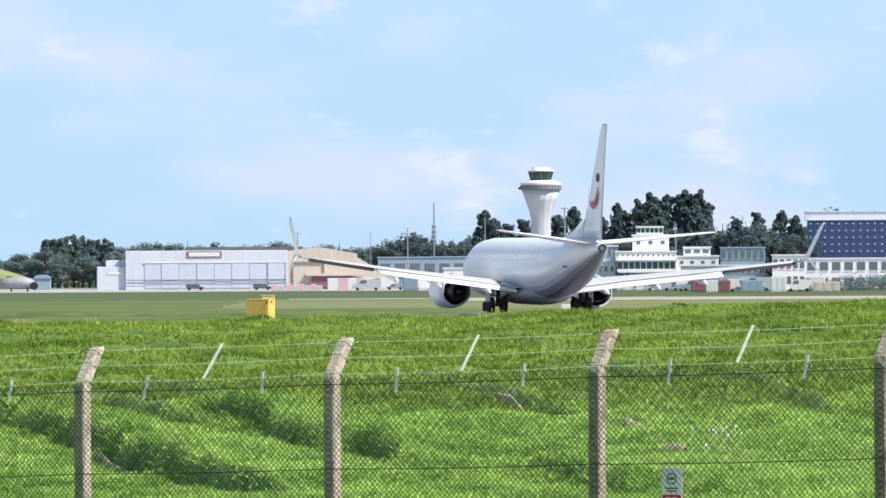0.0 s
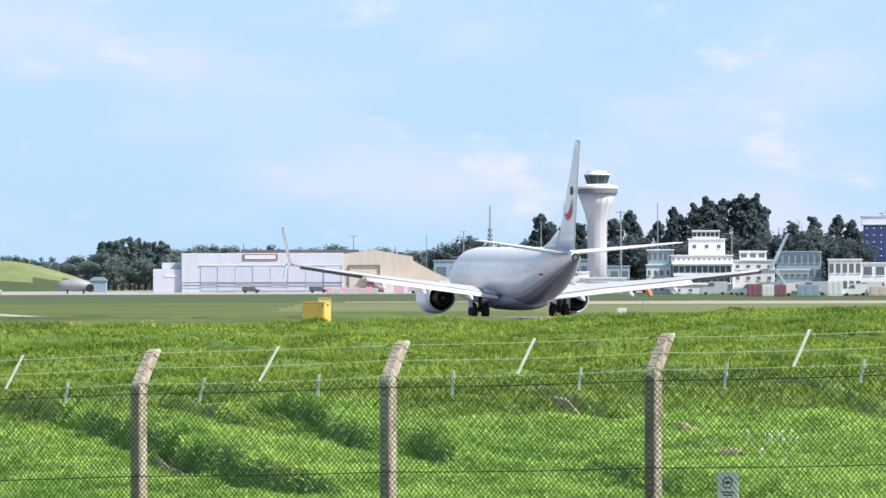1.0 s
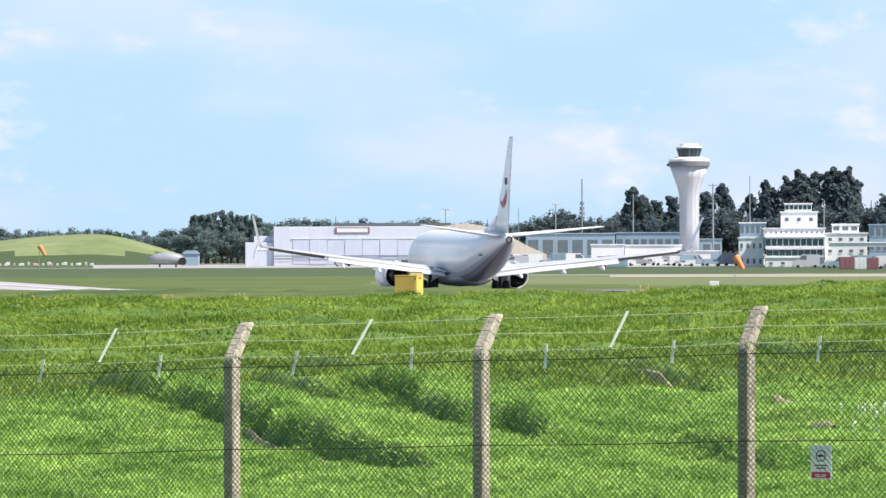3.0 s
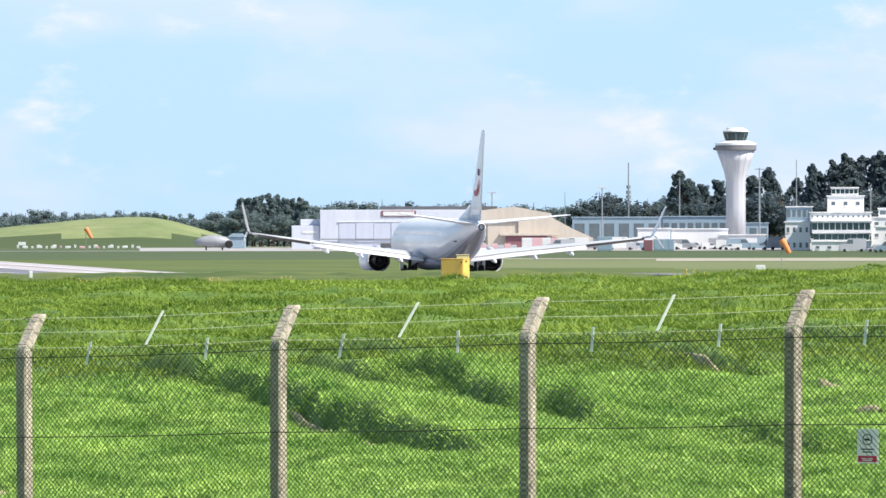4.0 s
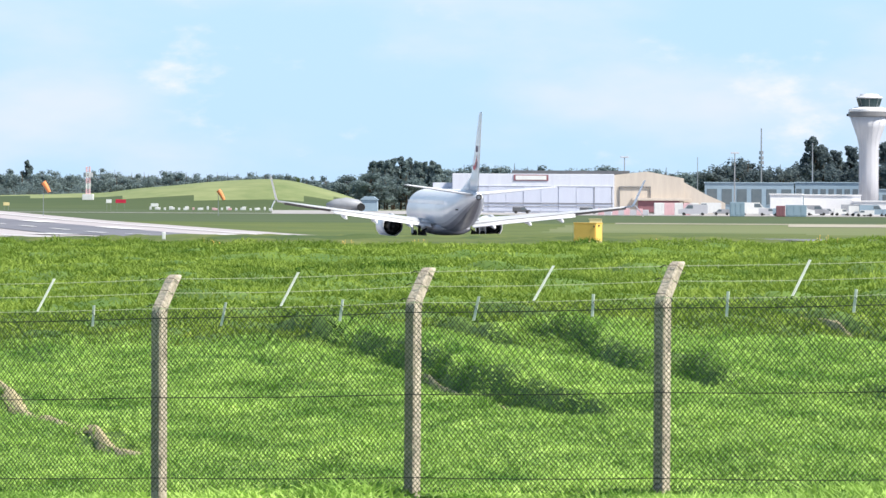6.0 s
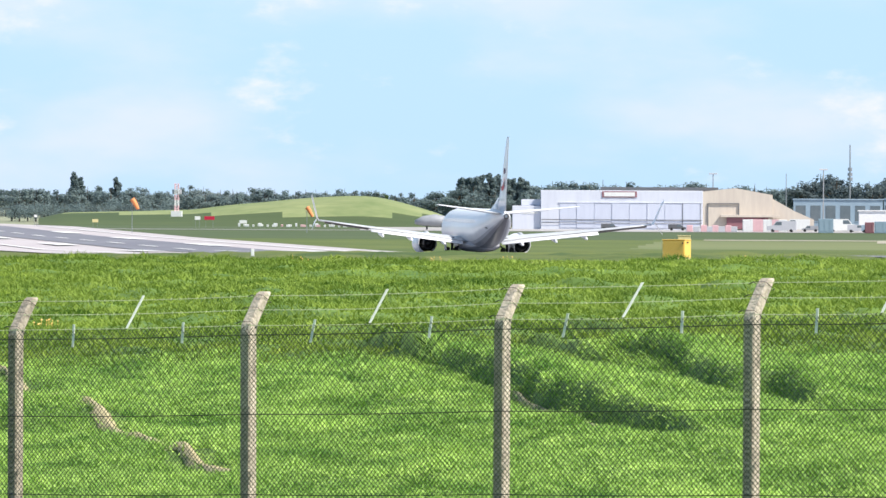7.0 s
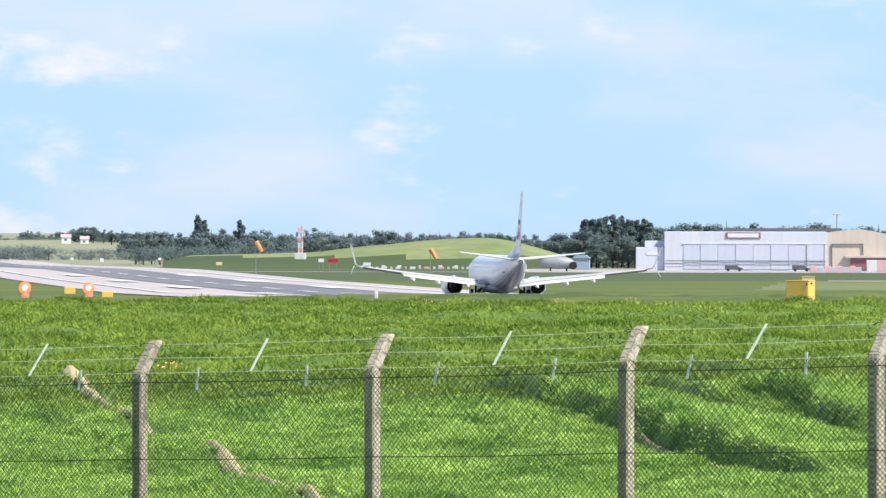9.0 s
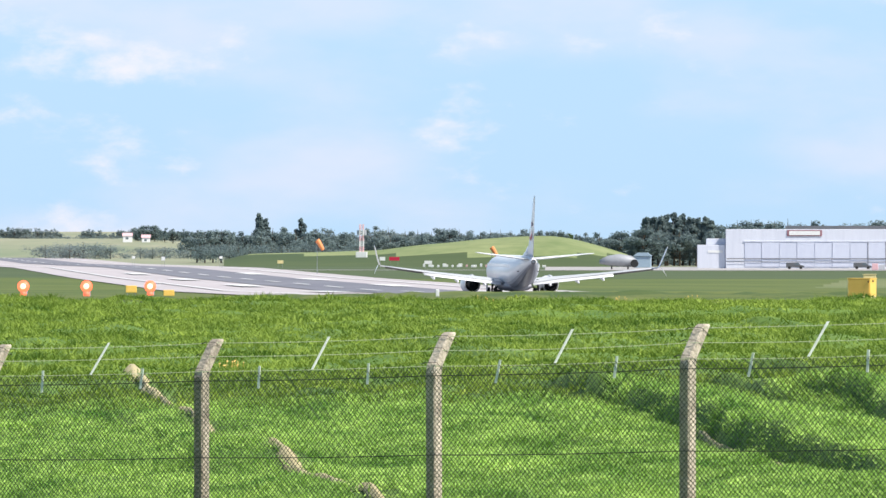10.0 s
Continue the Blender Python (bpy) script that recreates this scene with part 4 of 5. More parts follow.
block("terminal_canopy", 40.0, 52.2, 1.0, 1.5, 1412, 5, M_PAINT, "long white flat canopy beside the terminal", "canopy", sink=.1)
block("terminal_block", 40.5, 45.0, 3.35, 4.6, 1428, 8, M_PAINT, "white rooftop block of the terminal", "building", (3, 1), sink=.3)
block("terminal_block", 24.8, 29.0, -2.8, 2.35, 1426, 14, M_PAINT, "white rendered terminal side block", "building", (4, 2), fill=.4)
block("terminal_block", 25.0, 29.4, 2.7, 4.9, 1440, 12, M_TEAL, "pale blue-grey flat-roofed side block", "building", (5, 1), roof=M_PAINT)
block("old_control_room", 31.9, 38.05, 4.25, 6.7, 1430, 9, M_PAINT, "white stepped tier below the old control room", "building", (3, 1), fill=.3, sink=.6)
block("old_control_room", 32.6, 37.1, 7.0, 8.1, 1431, 6, M_PAINT, "small white glazed old control room on the roof", "building", (6, 1), M_CAB, fill=.8, sink=.25)
block("office_block", 46.7, 54.2, -2.6, 4.5, 1450, 14, M_TEAL, "grey-blue low office building", "building", (7, 3))
block("office_block", 55.4, 61.0, -2.6, 3.2, 1440, 14, M_PAINT, "white low office building", "building", (5, 2))
block("hotel_block", 61.3, 90.0, 3.3, 9.1, 1800, 30, M_BLUEG, "dark blue clad hotel block with rows of small pale windows", "building", (24, 5), M_PALE, "", M_BLUEG, M_CLAD, 12, .24)
block("roof_storey", 60.9, 90.0, 9.3, 10.5, 1803, 26, M_CLAD, "pale top storey of the blue building", "building", sink=.2)
block("low_building", 61.0, 90.0, -2.6, 2.6, 1500, 14, M_PAINT, "white low building under the blue block", "building", (14, 2))
block("shed", -11.0, 4.0, -1.6, 3.2, 1560, 18, M_TEAL, "blue-grey low shed behind the apron", "shed", (6, 1))
block("shed", 4.2, 15.0, -1.6, 3.3, 1590, 18, M_TEAL, "blue-grey long shed behind the apron", "shed", (8, 1))
block("shed", 15.2, 22.0, -1.6, 2.2, 1570, 14, M_TEAL, "blue-grey shed beside the tower", "shed", (4, 1))
block("freight_unit", 0.0, 5.5, -1.9, 1.3, 1480, 8, M_PAINT, "white freight building on the apron", "building", (0, 0))
block("freight_unit", 5.7, 15.2, -1.9, 1.2, 1482, 8, M_PAINT, "long white freight building on the apron", "building", (0, 0))
block("freight_unit", 14.0, 21.5, -2.0, .2, 1478, 8, M_PAINT, "low white freight building on the apron", "building", (0, 0))


def mast(az, el0, el1, d, r, label, head=""):
    x, y, z = spot(az, el0, d)
    h = d * (el1 - el0) / 1000
    ob = thing("light_mast" if head == "lamps" else "radio_mast", x, y, z, 0, label, "mast")
    m = Mesh()
    m.tube([(0, 0, -3), (0, 0, h)], [r, r * .6], 8)
    part("pole", m, M_STEEL, ob)
    if head == "lamps":
        m = Mesh()
        m.box(-1.1, -.3, h, 1.1, .3, h + .35, .05)
        part("lamp_head", m, M_PALE, ob)
    if head == "drum":
        for k, (rr, zz) in enumerate(((.75, .45), (.7, .52), (.6, .6))):
            m = Mesh()
            m.disc_ring([(rr, h * zz), (rr, h * (zz + .05))], 12)
            part("antenna_drum", m, M_STEEL, ob)
    if head == "arms":
        for zz in (.98, .86, .74):
            m = Mesh()
            m.box(-1.2, -.1, h * zz - .1, 1.2, .1, h * zz + .1)
            part("cross_arm", m, M_STEEL, ob)
    return ob


mast(-1.5, 1.5, 12.5, 1700, .28, "slim grey telecom mast with antenna drums", "drum")
mast(-5.95, -1.6, 8.2, 1540, .22, "grey floodlight mast on the apron", "lamps")
mast(-24.5, 2.0, 7.4, 1580, .2, "grey floodlight mast behind the hangar", "lamps")
mast(-12.2, 1.5, 7.6, 1650, .14, "thin grey pole behind the hangar")
mast(7.1, 1.0, 10.0, 1600, .2, "tall grey pole among the trees")
mast(20.53, -1.0, 11.6, 1540, .3, "grey lattice mast with cross arms", "arms")
mast(26.75, 0.0, 12.9, 1540, .18, "tall thin pole among the trees")
mast(39.2, 2.0, 8.5, 1540, .2, "grey pole behind the terminal")


# ---------- paving round the hangars ----------
def arc_strip(name, az0, az1, d0, d1, material, label, lift=.06):
    n, k = 40, max(2, int((d1 - d0) / 12))
    v = []
    for i in range(n + 1):
        a = (az0 + (az1 - az0) * i / n) / 1000
        for j in range(k + 1):
            d = d0 + (d1 - d0) * j / k
            x, y = d * math.sin(a), d * math.cos(a)
            v.append((x, y, float(ground_z(x, y)) + lift))
    m = Mesh()
    m.put(v, [(i * (k + 1) + j, i * (k + 1) + j + 1, (i + 1) * (k + 1) + j + 1, (i + 1) * (k + 1) + j) for i in range(n) for j in range(k)])
    solo(name, m, material, None, label, "pavement", kind="structure")


arc_strip("pavement", -150, -84, 1428, 1440, M_APRON, "narrow pale taxiway beyond the grass")
arc_strip("pavement", -83.9, 110, 1425, 1640, M_APRON, "pale concrete apron in front of the hangars")
arc_strip("pavement", -26, 3, 1195, 1215, M_SAND, "pale concrete taxiway across the grass")
arc_strip("pavement", 3.1, 110, 1135, 1215, M_SAND, "sandy concrete taxiway across the grass")


def van(az, d, length, height, paint, label, turn=90.0, el=None):
    """A van or car parked on the apron: body, cab glass, wheels."""
    x, y, z = on_ground(az, d)
    ob = thing("parked_van", x, y, z + .08, turn, label, "van", "vehicles on the apron")
    L, H, W = length, height, 1.9
    prof = [(0, .4), (0, H * .92), (.1, H), (L * .68, H), (L * .80, H * .62), (L, H * .52), (L + .05, .4)]
    m = Mesh()
    m.loft([[(px, py, pz) for px, pz in prof] for py in (-W / 2, W / 2)])
    part("body", m, paint, ob)
    for py in (-W / 2 - .02, W / 2):
        m = Mesh()
        m.loft([[(px, yy, pz) for px, pz in ((L * .5, H * .62), (L * .5, H * .92), (L * .68, H * .92), (L * .77, H * .62))] for yy in (py, py + .02)])
        part("side_window", m, M_GLASS, ob)
        for px in (L * .18, L * .82):
            m = Mesh()
            m.disc_ring([(.36, py - .12), (.36, py + .12)], 12, "y", (px, 0, .36))
            part("wheel", m, M_TYRE, ob)


PAINTS = [(M_SIGN, "white"), (M_SIGN, "white"), (M_PALE, "silver grey"), (M_HULL, "grey"), (M_SIGN, "white"), (M_PALE, "silver"), (M_TEAL, "blue-grey")]
VANS = random.Random(9)
for k in range(44):
    az = -11 + 76 * (k + VANS.random() * .7) / 44
    paint, word = VANS.choice(PAINTS)
    big = VANS.random() < .35
    van(az, VANS.uniform(1432, 1470) if az < 38 else VANS.uniform(1330, 1400), VANS.uniform(5, 8) if big else VANS.uniform(4, 4.8), VANS.uniform(2.4, 3.2) if big else VANS.uniform(1.5, 1.9), paint,
        word + (" van parked on the apron" if big else " car parked on the apron"), VANS.choice((0, 180, 4, 176)))
for az in (-43.3, -32.0):
    van(az, 1470, 4.4, 1.6, M_ROOF, "dark car parked by the hangar doors", 0)


def crate(az, d, w, h, material, label, name="barrier_block", category="barrier", group="barriers by the hangar", lift=0):
    x, y, z = on_ground(az, d)
    ob = thing(name, x, y, z + .06 + lift, -math.degrees(az / 1000), label, category, group)
    m = Mesh()
    m.box(-w / 2, 0, 0, w / 2, min(w, 2.4), h, .06)
    part("body", m, material, ob)
    for k in range(3):
        m = Mesh()
        a = -w / 2 + w * (k + .2) / 3
        m.box(a, -.05, h * .12, a + w * .6 / 3, -.004, h * .9)
        part("panel", m, material, ob)


for k, az in enumerate((-28.4, -27.2, -26.0, -25.0, -24.1, -23.0, -21.9, -20.9)):
    crate(az, 1440, 1.5, 1.3 if k % 2 else 1.6, M_PALE if k % 2 else M_PINK, "white barrier block on the apron" if k % 2 else "red barrier block on the apron")
for k, az in enumerate((-18.6, -16.9, -15.2, -13.8, -12.9)):
    crate(az, 1446, 2.6, 3.0, M_PINK if k % 2 else M_SIGN, "red and white cabin by the hangar", "site_cabin", "cabin", "cabins by the hangar")
for az, w, h, mm, lab in ((-5.5, 3.6, 3.4, M_TEAL, "blue-grey steel freight container on the apron"), (4.4, 5.0, 2.8, M_TEAL, "blue-grey steel freight container on the apron"), (1.8, 2.2, 2.6, M_MAROON, "rust red tank on the apron"),
                          (43.0, 3.4, 2.8, M_MAROON, "dark maroon cabin below the terminal"), (45.3, 2.8, 2.6, M_SIGN, "white cabin below the terminal"), (47.3, 2.8, 2.6, M_MAROON, "dark maroon cabin below the terminal"),
                          (64.5, 6.0, 2.2, M_CREAM, "cream low cabin in the grass"), (52.0, 5.0, 2.6, M_TEAL, "blue-grey steel freight container by the cars"), (56.5, 3.6, 3.4, M_SIGN, "white cabin beside the cars")):
    crate(az, 1420 if az < 40 else 1330, w, h, mm, lab, "freight_container", "container", "containers on the apron")
for k in range(26):
    crate(-104.3 + k * .8 + .3 * math.sin(k * 2.1), 1402 + 9 * math.sin(k * 1.7), .9 if k % 3 else .5, .55 if k % 4 else .8, M_PINK if k in (9, 13, 14, 17) else M_SIGN, "red marker block beside the taxiway" if k in (9, 13, 14, 17) else "white marker block beside the taxiway", "marker_block", "marker", "white markers by the taxiway", .9)


def parked_jet():
    x, y, z = on_ground(-71.3, 1460)
    ob = thing("parked_aircraft", x, y, z, 4, "grey parked aircraft with a dark round engine intake", "airplane")
    m = Mesh()
    m.soft = True
    m.loft([[(px, r * math.cos(k * math.tau / 14), zc + r * .95 * math.sin(k * math.tau / 14)) for k in range(14)] for px, r, zc in ((-5, .5, 1.9), (-3, 1.3, 2.2), (0, 1.7, 2.3), (3, 1.4, 2.0), (4.6, .5, 1.5))])
    part("fuselage", m, M_HULL, ob)
    m = Mesh()
    m.disc_ring([(.95, -1.4), (1.0, -1.2), (.95, 1.0), (.5, 1.0)], 16, "y", (3.6, -.6, 1.5))
    part("engine", m, M_DARK, ob, "dark engine intake")
    for px in (-2, 2):
        m = Mesh()
        m.tube([(px, 0, -.1), (px, 0, 1.2)], .2, 8)
        part("gear_leg", m, M_DARK, ob)
    x, y, z = on_ground(-67.5, 1560)
    ob = thing("hut", x, y, z, 0, "dark blue-green hut beside the trees", "hut")
    m = Mesh()
    m.box(-2.2, 0, 0, 2.2, 3, 3.0, .1)
    part("wall", m, M_TEAL, ob)
    m = Mesh()
    m.loft([[(-2.5, yy, 3.05), (2.5, yy, 3.05), (1.2, yy, 4.0), (-1.2, yy, 4.0)] for yy in (-.3, 3.3)])
    part("roof", m, M_TEAL, ob)


parked_jet()


# ---------- trees ----------
def tree_mesh(seed, height, shape):
    """Trunk with limbs, and a crown of many small leaf clumps with gaps."""
    rs = random.Random(seed)
    trunk, crown = Mesh(), Mesh()
    trunk.tube([(0, 0, -1), (.1, 0, height * .3), (0, .1, height * .62), (.1, 0, height * .9)], [height * .022, height * .018, height * .011, height * .003], 7)
    blobs = []
    n = {"oak": 44, "poplar": 34, "tall": 46, "bush": 24}[shape]
    for k in range(n):
        f = (k + .5) / n
        if shape == "oak":
            a, r = rs.random() * 6.28, height * .36 * math.sqrt(rs.random())
            c = (r * math.cos(a), r * math.sin(a), height * (.16 + .70 * rs.random() * (1 - (r / height) ** 2 * 3)))
            q = height * rs.uniform(.05, .13)
        elif shape == "poplar":
            a, r = rs.random() * 6.28, height * .10 * rs.random()
            c = (r * math.cos(a), r * math.sin(a), height * (.16 + .8 * f))
            q = height * .13 * (math.sin(math.pi * min(1, .25 + .72 * f)) ** .7) * rs.uniform(.45, .95)
        elif shape == "tall":
            a, r = rs.random() * 6.28, height * (.30 - .22 * f) * rs.random()
            c = (r * math.cos(a), r * math.sin(a), height * (.12 + .84 * f))
            q = height * rs.uniform(.03, .075) * (1.3 - .6 * f)
        else:
            a, r = rs.random() * 6.28, height * .8 * rs.random()
            c = (r * math.cos(a), r * math.sin(a), height * rs.uniform(.02, .68))
            q = height * rs.uniform(.15, .34)
        blobs.append((c, q))
        mid = (c[0] * .2, c[1] * .2, min(c[2] * .7, height * .8))
        trunk.tube([mid, (c[0] * .7, c[1] * .7, c[2] * .9), c], [height * .008, height * .005, height * .002], 5)
        for _ in range(56):
            d = Vector((rs.gauss(0, 1), rs.gauss(0, 1), rs.gauss(0, 1))).normalized()
            p = Vector(c) + d * q * rs.uniform(.4, 1.2)
            s = height * rs.uniform(.015, .034)
            u = d.cross(Vector((rs.random(), rs.random(), rs.random()))).normalized() * s
            w = d.cross(u).normalized() * s * rs.uniform(.6, 1.1)
            k2 = d * s * .5
            crown.put([p - u, p + w * .9 + k2, p + u, p - w + k2 * .4], [(0, 1, 2, 3)])
    return trunk, crown


def make_tree(seed, height, shape, leaf, label):
    ob = thing("tree", 0, 0, 0, 0, label, "tree", "trees round the airfield")
    trunk, crown = tree_mesh(seed, height, shape)
    part("trunk", trunk, M_BARK, ob)
    part("crown", crown, leaf, ob)
    return ob


# The hazy look of these trees sits in their leaf colours.
KINDS = {"oak": ("oak", (1, 2, 3, 4), M_LEAF, "broad dark green tree in full leaf"), "blue": ("oak", (11, 12, 13), M_LEAF2, "hazy blue-green broad tree in full leaf"),
         "poplar": ("poplar", (21, 22), M_LEAF, "tall narrow dark conifer"), "tall": ("tall", (31, 32, 33), M_LEAF2, "tall slender open-crowned tree"),
         "dtall": ("tall", (34, 35), M_LEAF, "tall dark open-crowned conifer"), "bush": ("bush", (41, 42), M_LEAF2, "low rounded green bush"),
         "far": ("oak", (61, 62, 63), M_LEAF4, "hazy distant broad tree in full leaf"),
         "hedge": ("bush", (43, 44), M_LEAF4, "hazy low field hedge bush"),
         "light": ("oak", (51, 52), M_LEAF3, "pale green thin-leaved tree")}
BUILT = {}
PICK = random.Random(77)


def plant(kind, az, el, d, base):
    """A tree whose top stands at height el, d metres off; base: height of its foot in thousandths."""
    shape, seeds, leaf, label = KINDS[kind]
    seed = PICK.choice(seeds)
    x, y, z = spot(az, base, d)
    s = d * (el - base) / 1000 / 9.6
    m = pose(x, y, z, 0, 0, PICK.uniform(0, 360))
    if seed in BUILT:
        ob = copy_thing(BUILT[seed], m)
    else:
        ob = BUILT[seed] = make_tree(seed, 10.0, shape, leaf, label)
    ob.matrix_basis = m
    wide = PICK.uniform(1.6, 2.0) if kind in ("bush", "hedge") else PICK.uniform(1.15, 1.5) if kind in ("oak", "blue", "far") else PICK.uniform(.9, 1.15)
    ob.scale = (s * wide, s * wide, s)


def row(kind, stops, d, base, step, jitter=.5):
    """A line of trees; stops: (bearing, height of the tops)."""
    az = stops[0][0]
    while az < stops[-1][0]:
        el = float(np.interp(az, [s[0] for s in stops], [s[1] for s in stops]))
        plant(kind, az, el + PICK.uniform(-jitter, jitter), d + PICK.uniform(-25, 25), base)
        az += 1.55 * step * PICK.uniform(.7, 1.3)


row("blue", [(-78, 3.8), (-73, 4.2), (-66.5, 5.0)], 1900, -1.0, 2.4, .4)
row("tall", [(-67, 6.4), (-58, 6.8), (-55.5, 5.6)], 1800, -1.0, .75, .5)
row("blue", [(-67, 5.2), (-56, 5.6)], 1790, -1, 1.1, .5)
row("blue", [(-55.5, 6.2), (-46, 6.4), (-40, 6.6), (-34, 5.9)], 1820, -.8, 1.2, .5)
row("blue", [(-34, 5.6), (-28, 6.3), (-20, 5.6), (-10, 6.0)], 1850, -.8, 1.3, .6)
row("oak", [(-9, 6.2), (-7.5, 8.2), (-4.5, 8.0), (-2, 6.0)], 1760, 0, 1.7, .4)
row("oak", [(-2, 6.2), (5, 6.8), (7, 7.6), (12, 8.6)], 1780, -.8, 1.3, .5)
plant("dtall", 7.3, 10.7, 1740, 0)
plant("dtall", 8.8, 9.4, 1745, 0)
plant("dtall", 21.9, 11.2, 1742, 0)
row("dtall", [(11, 8.6), (14, 9.4), (22, 9.8), (27, 9.6)], 1760, 0, 1.9, .8)
row("oak", [(9, 7.0), (20, 7.5), (30, 8.0), (44, 8.5), (60, 7.5)], 1700, -.8, 1.5, .6)
for az, el in ((29.5, 12.1), (30.6, 10.8), (32.9, 12.7), (34.95, 13.7), (37.6, 13.4), (40.7, 14.1), (41.9, 13.5), (43.3, 14.2), (44.6, 12.0)):
    plant("poplar", az, el, 1720, 0)
row("oak", [(47, 9.0), (49.5, 9.9), (53, 8.5), (57, 7.2), (61, 8.0)], 1690, 0, 1.6, .5)
plant("dtall", 53.0, 10.3, 1740, 0)
plant("dtall", 57.0, 10.4, 1740, 0)
plant("dtall", 59.6, 9.6, 1740, 0)
row("oak", [(66, 11.3), (74, 11.8), (86, 11.6)], 1950, -1.4, 1.6, .25)
row("bush", [(62, -1.0), (68, .4), (80, .8)], 1380, -3.4, 2.0, .4)
# hedges and undergrowth at the foot of the woods
row("bush", [(-80, 2.2), (-60, 3.4), (-30, 4.2), (0, 4.2), (30, 5.5), (62, 5.5)], 1880, -2.0, 2.6, .5)
# far left
row("bush", [(-114, 2.9), (-78, 2.9)], 2070, -1.5, 2.2, .4)
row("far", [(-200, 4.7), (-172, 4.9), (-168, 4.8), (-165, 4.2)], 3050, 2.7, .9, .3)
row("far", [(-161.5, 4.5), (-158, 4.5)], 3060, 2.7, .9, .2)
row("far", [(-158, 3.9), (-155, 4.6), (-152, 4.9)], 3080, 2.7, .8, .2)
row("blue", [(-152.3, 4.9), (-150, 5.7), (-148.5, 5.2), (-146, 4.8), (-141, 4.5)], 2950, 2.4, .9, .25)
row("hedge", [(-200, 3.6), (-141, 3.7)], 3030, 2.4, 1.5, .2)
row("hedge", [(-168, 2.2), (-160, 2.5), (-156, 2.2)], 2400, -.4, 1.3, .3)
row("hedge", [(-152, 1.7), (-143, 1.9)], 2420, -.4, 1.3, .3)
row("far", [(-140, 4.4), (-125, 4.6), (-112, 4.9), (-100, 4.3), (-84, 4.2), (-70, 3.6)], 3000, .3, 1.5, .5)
row("bush", [(-138, 2.4), (-68, 2.4)], 2900, -1.0, 2.4, .4)
row("blue", [(-142.5, 4.4), (-140.4, 5.2), (-137, 4.3), (-132, 4.6), (-128.2, 5.4), (-124, 4.4), (-120, 4.6), (-116, 3.9)], 2100, -.6, 1.1, .25)
plant("tall", -132.2, 7.0, 2120, 0)
plant("tall", -131.2, 6.2, 2125, 0)
plant("tall", -125.0, 6.2, 2120, 0)
row("blue", [(-112, 4.0), (-104, 4.6), (-99.5, 5.3), (-94, 4.5), (-88, 5.0), (-82, 4.7), (-79, 3.9)], 2050, -.5, 1.1, .3)
row("light", [(-80, 4.2), (-77, 3.6)], 2300, .3, 1.6, .3)
row("blue", [(-77, 4.2), (-74, 3.8), (-70, 3.6)], 1950, 0, 1.6, .3)
row("bush", [(-142, 2.2), (-130, 2.4), (-118, 1.8)], 2000, -.4, 1.2, .4)


# ---------- the mown mound ----------
def mound():
    """A long mown bank that climbs to a smooth hump; stops: bearing and height of its crest."""
    stops = [(-138, -.6), (-134, .5), (-120, .8), (-112, 1.0), (-104.5, 1.95), (-97, 2.75), (-90, 3.25), (-85, 3.5), (-81.5, 3.4), (-78, 2.7), (-75, 1.85), (-71, .7), (-67, -.9)]
    rings = []
    for k in range(143):
        az = -138 + .5 * k
        el = sum(float(np.interp(az + o, [q[0] for q in stops], [q[1] for q in stops])) for o in (-1.5, -.7, 0, .7, 1.5)) / 5
        ring = []
        for j in range(13):
            f = j / 12
            d = 1650 + 150 * f
            x, y, _ = spot(az, 0, d)
            zg = float(ground_z(x, y)) - .3
            crest = EYE_Z + 1735 * el / 1000
            lump = .35 * float(wander(x, y, 14) - .5)
            rise = math.sin(math.pi * min(1, f * .88)) ** 1.3
            ring.append((x, y, zg + max(0, crest - zg) * rise + lump * rise))
        rings.append(ring)
    m = Mesh()
    m.soft = True
    m.loft(rings, False, False)
    for i, q in enumerate(m.f):
        c = sum((Vector(m.v[k]) for k in q), Vector()) / len(q)
        if (c.z - EYE_Z) / c.y * 1000 < .25:
            m.mi[i] = 1
    solo("grass_mound", m, [M_MOUND, M_MEADOW], None, "smooth pale green mown earth bank beyond the runway", "mound")


mound()


def cottage(az, el, w):
    x, y, z = spot(az, el, 2900)
    ob = thing("cottage", x, y, z, 8, "small white cottage among far trees", "house", "cottages on the far rise")
    m = Mesh()
    m.box(-w / 2, 0, -4, w / 2, 4, 2.0, .05)
    part("wall", m, M_PAINT, ob)
    m = Mesh()
    m.loft([[(x2, -.3, 2.05), (x2, 4.3, 2.05), (x2, 2.0, 3.6)] for x2 in (-w / 2 - .3, w / 2 + .3)])
    part("roof", m, M_PINK, ob, "pale tiled roof")
    m = Mesh()
    m.box(-w * .2, -.04, .4, w * .1, .1, 1.4)
    part("window", m, M_GLASS, ob)


cottage(-154.2, 2.7, 4.5)
cottage(-151.1, 2.4, 4.0)


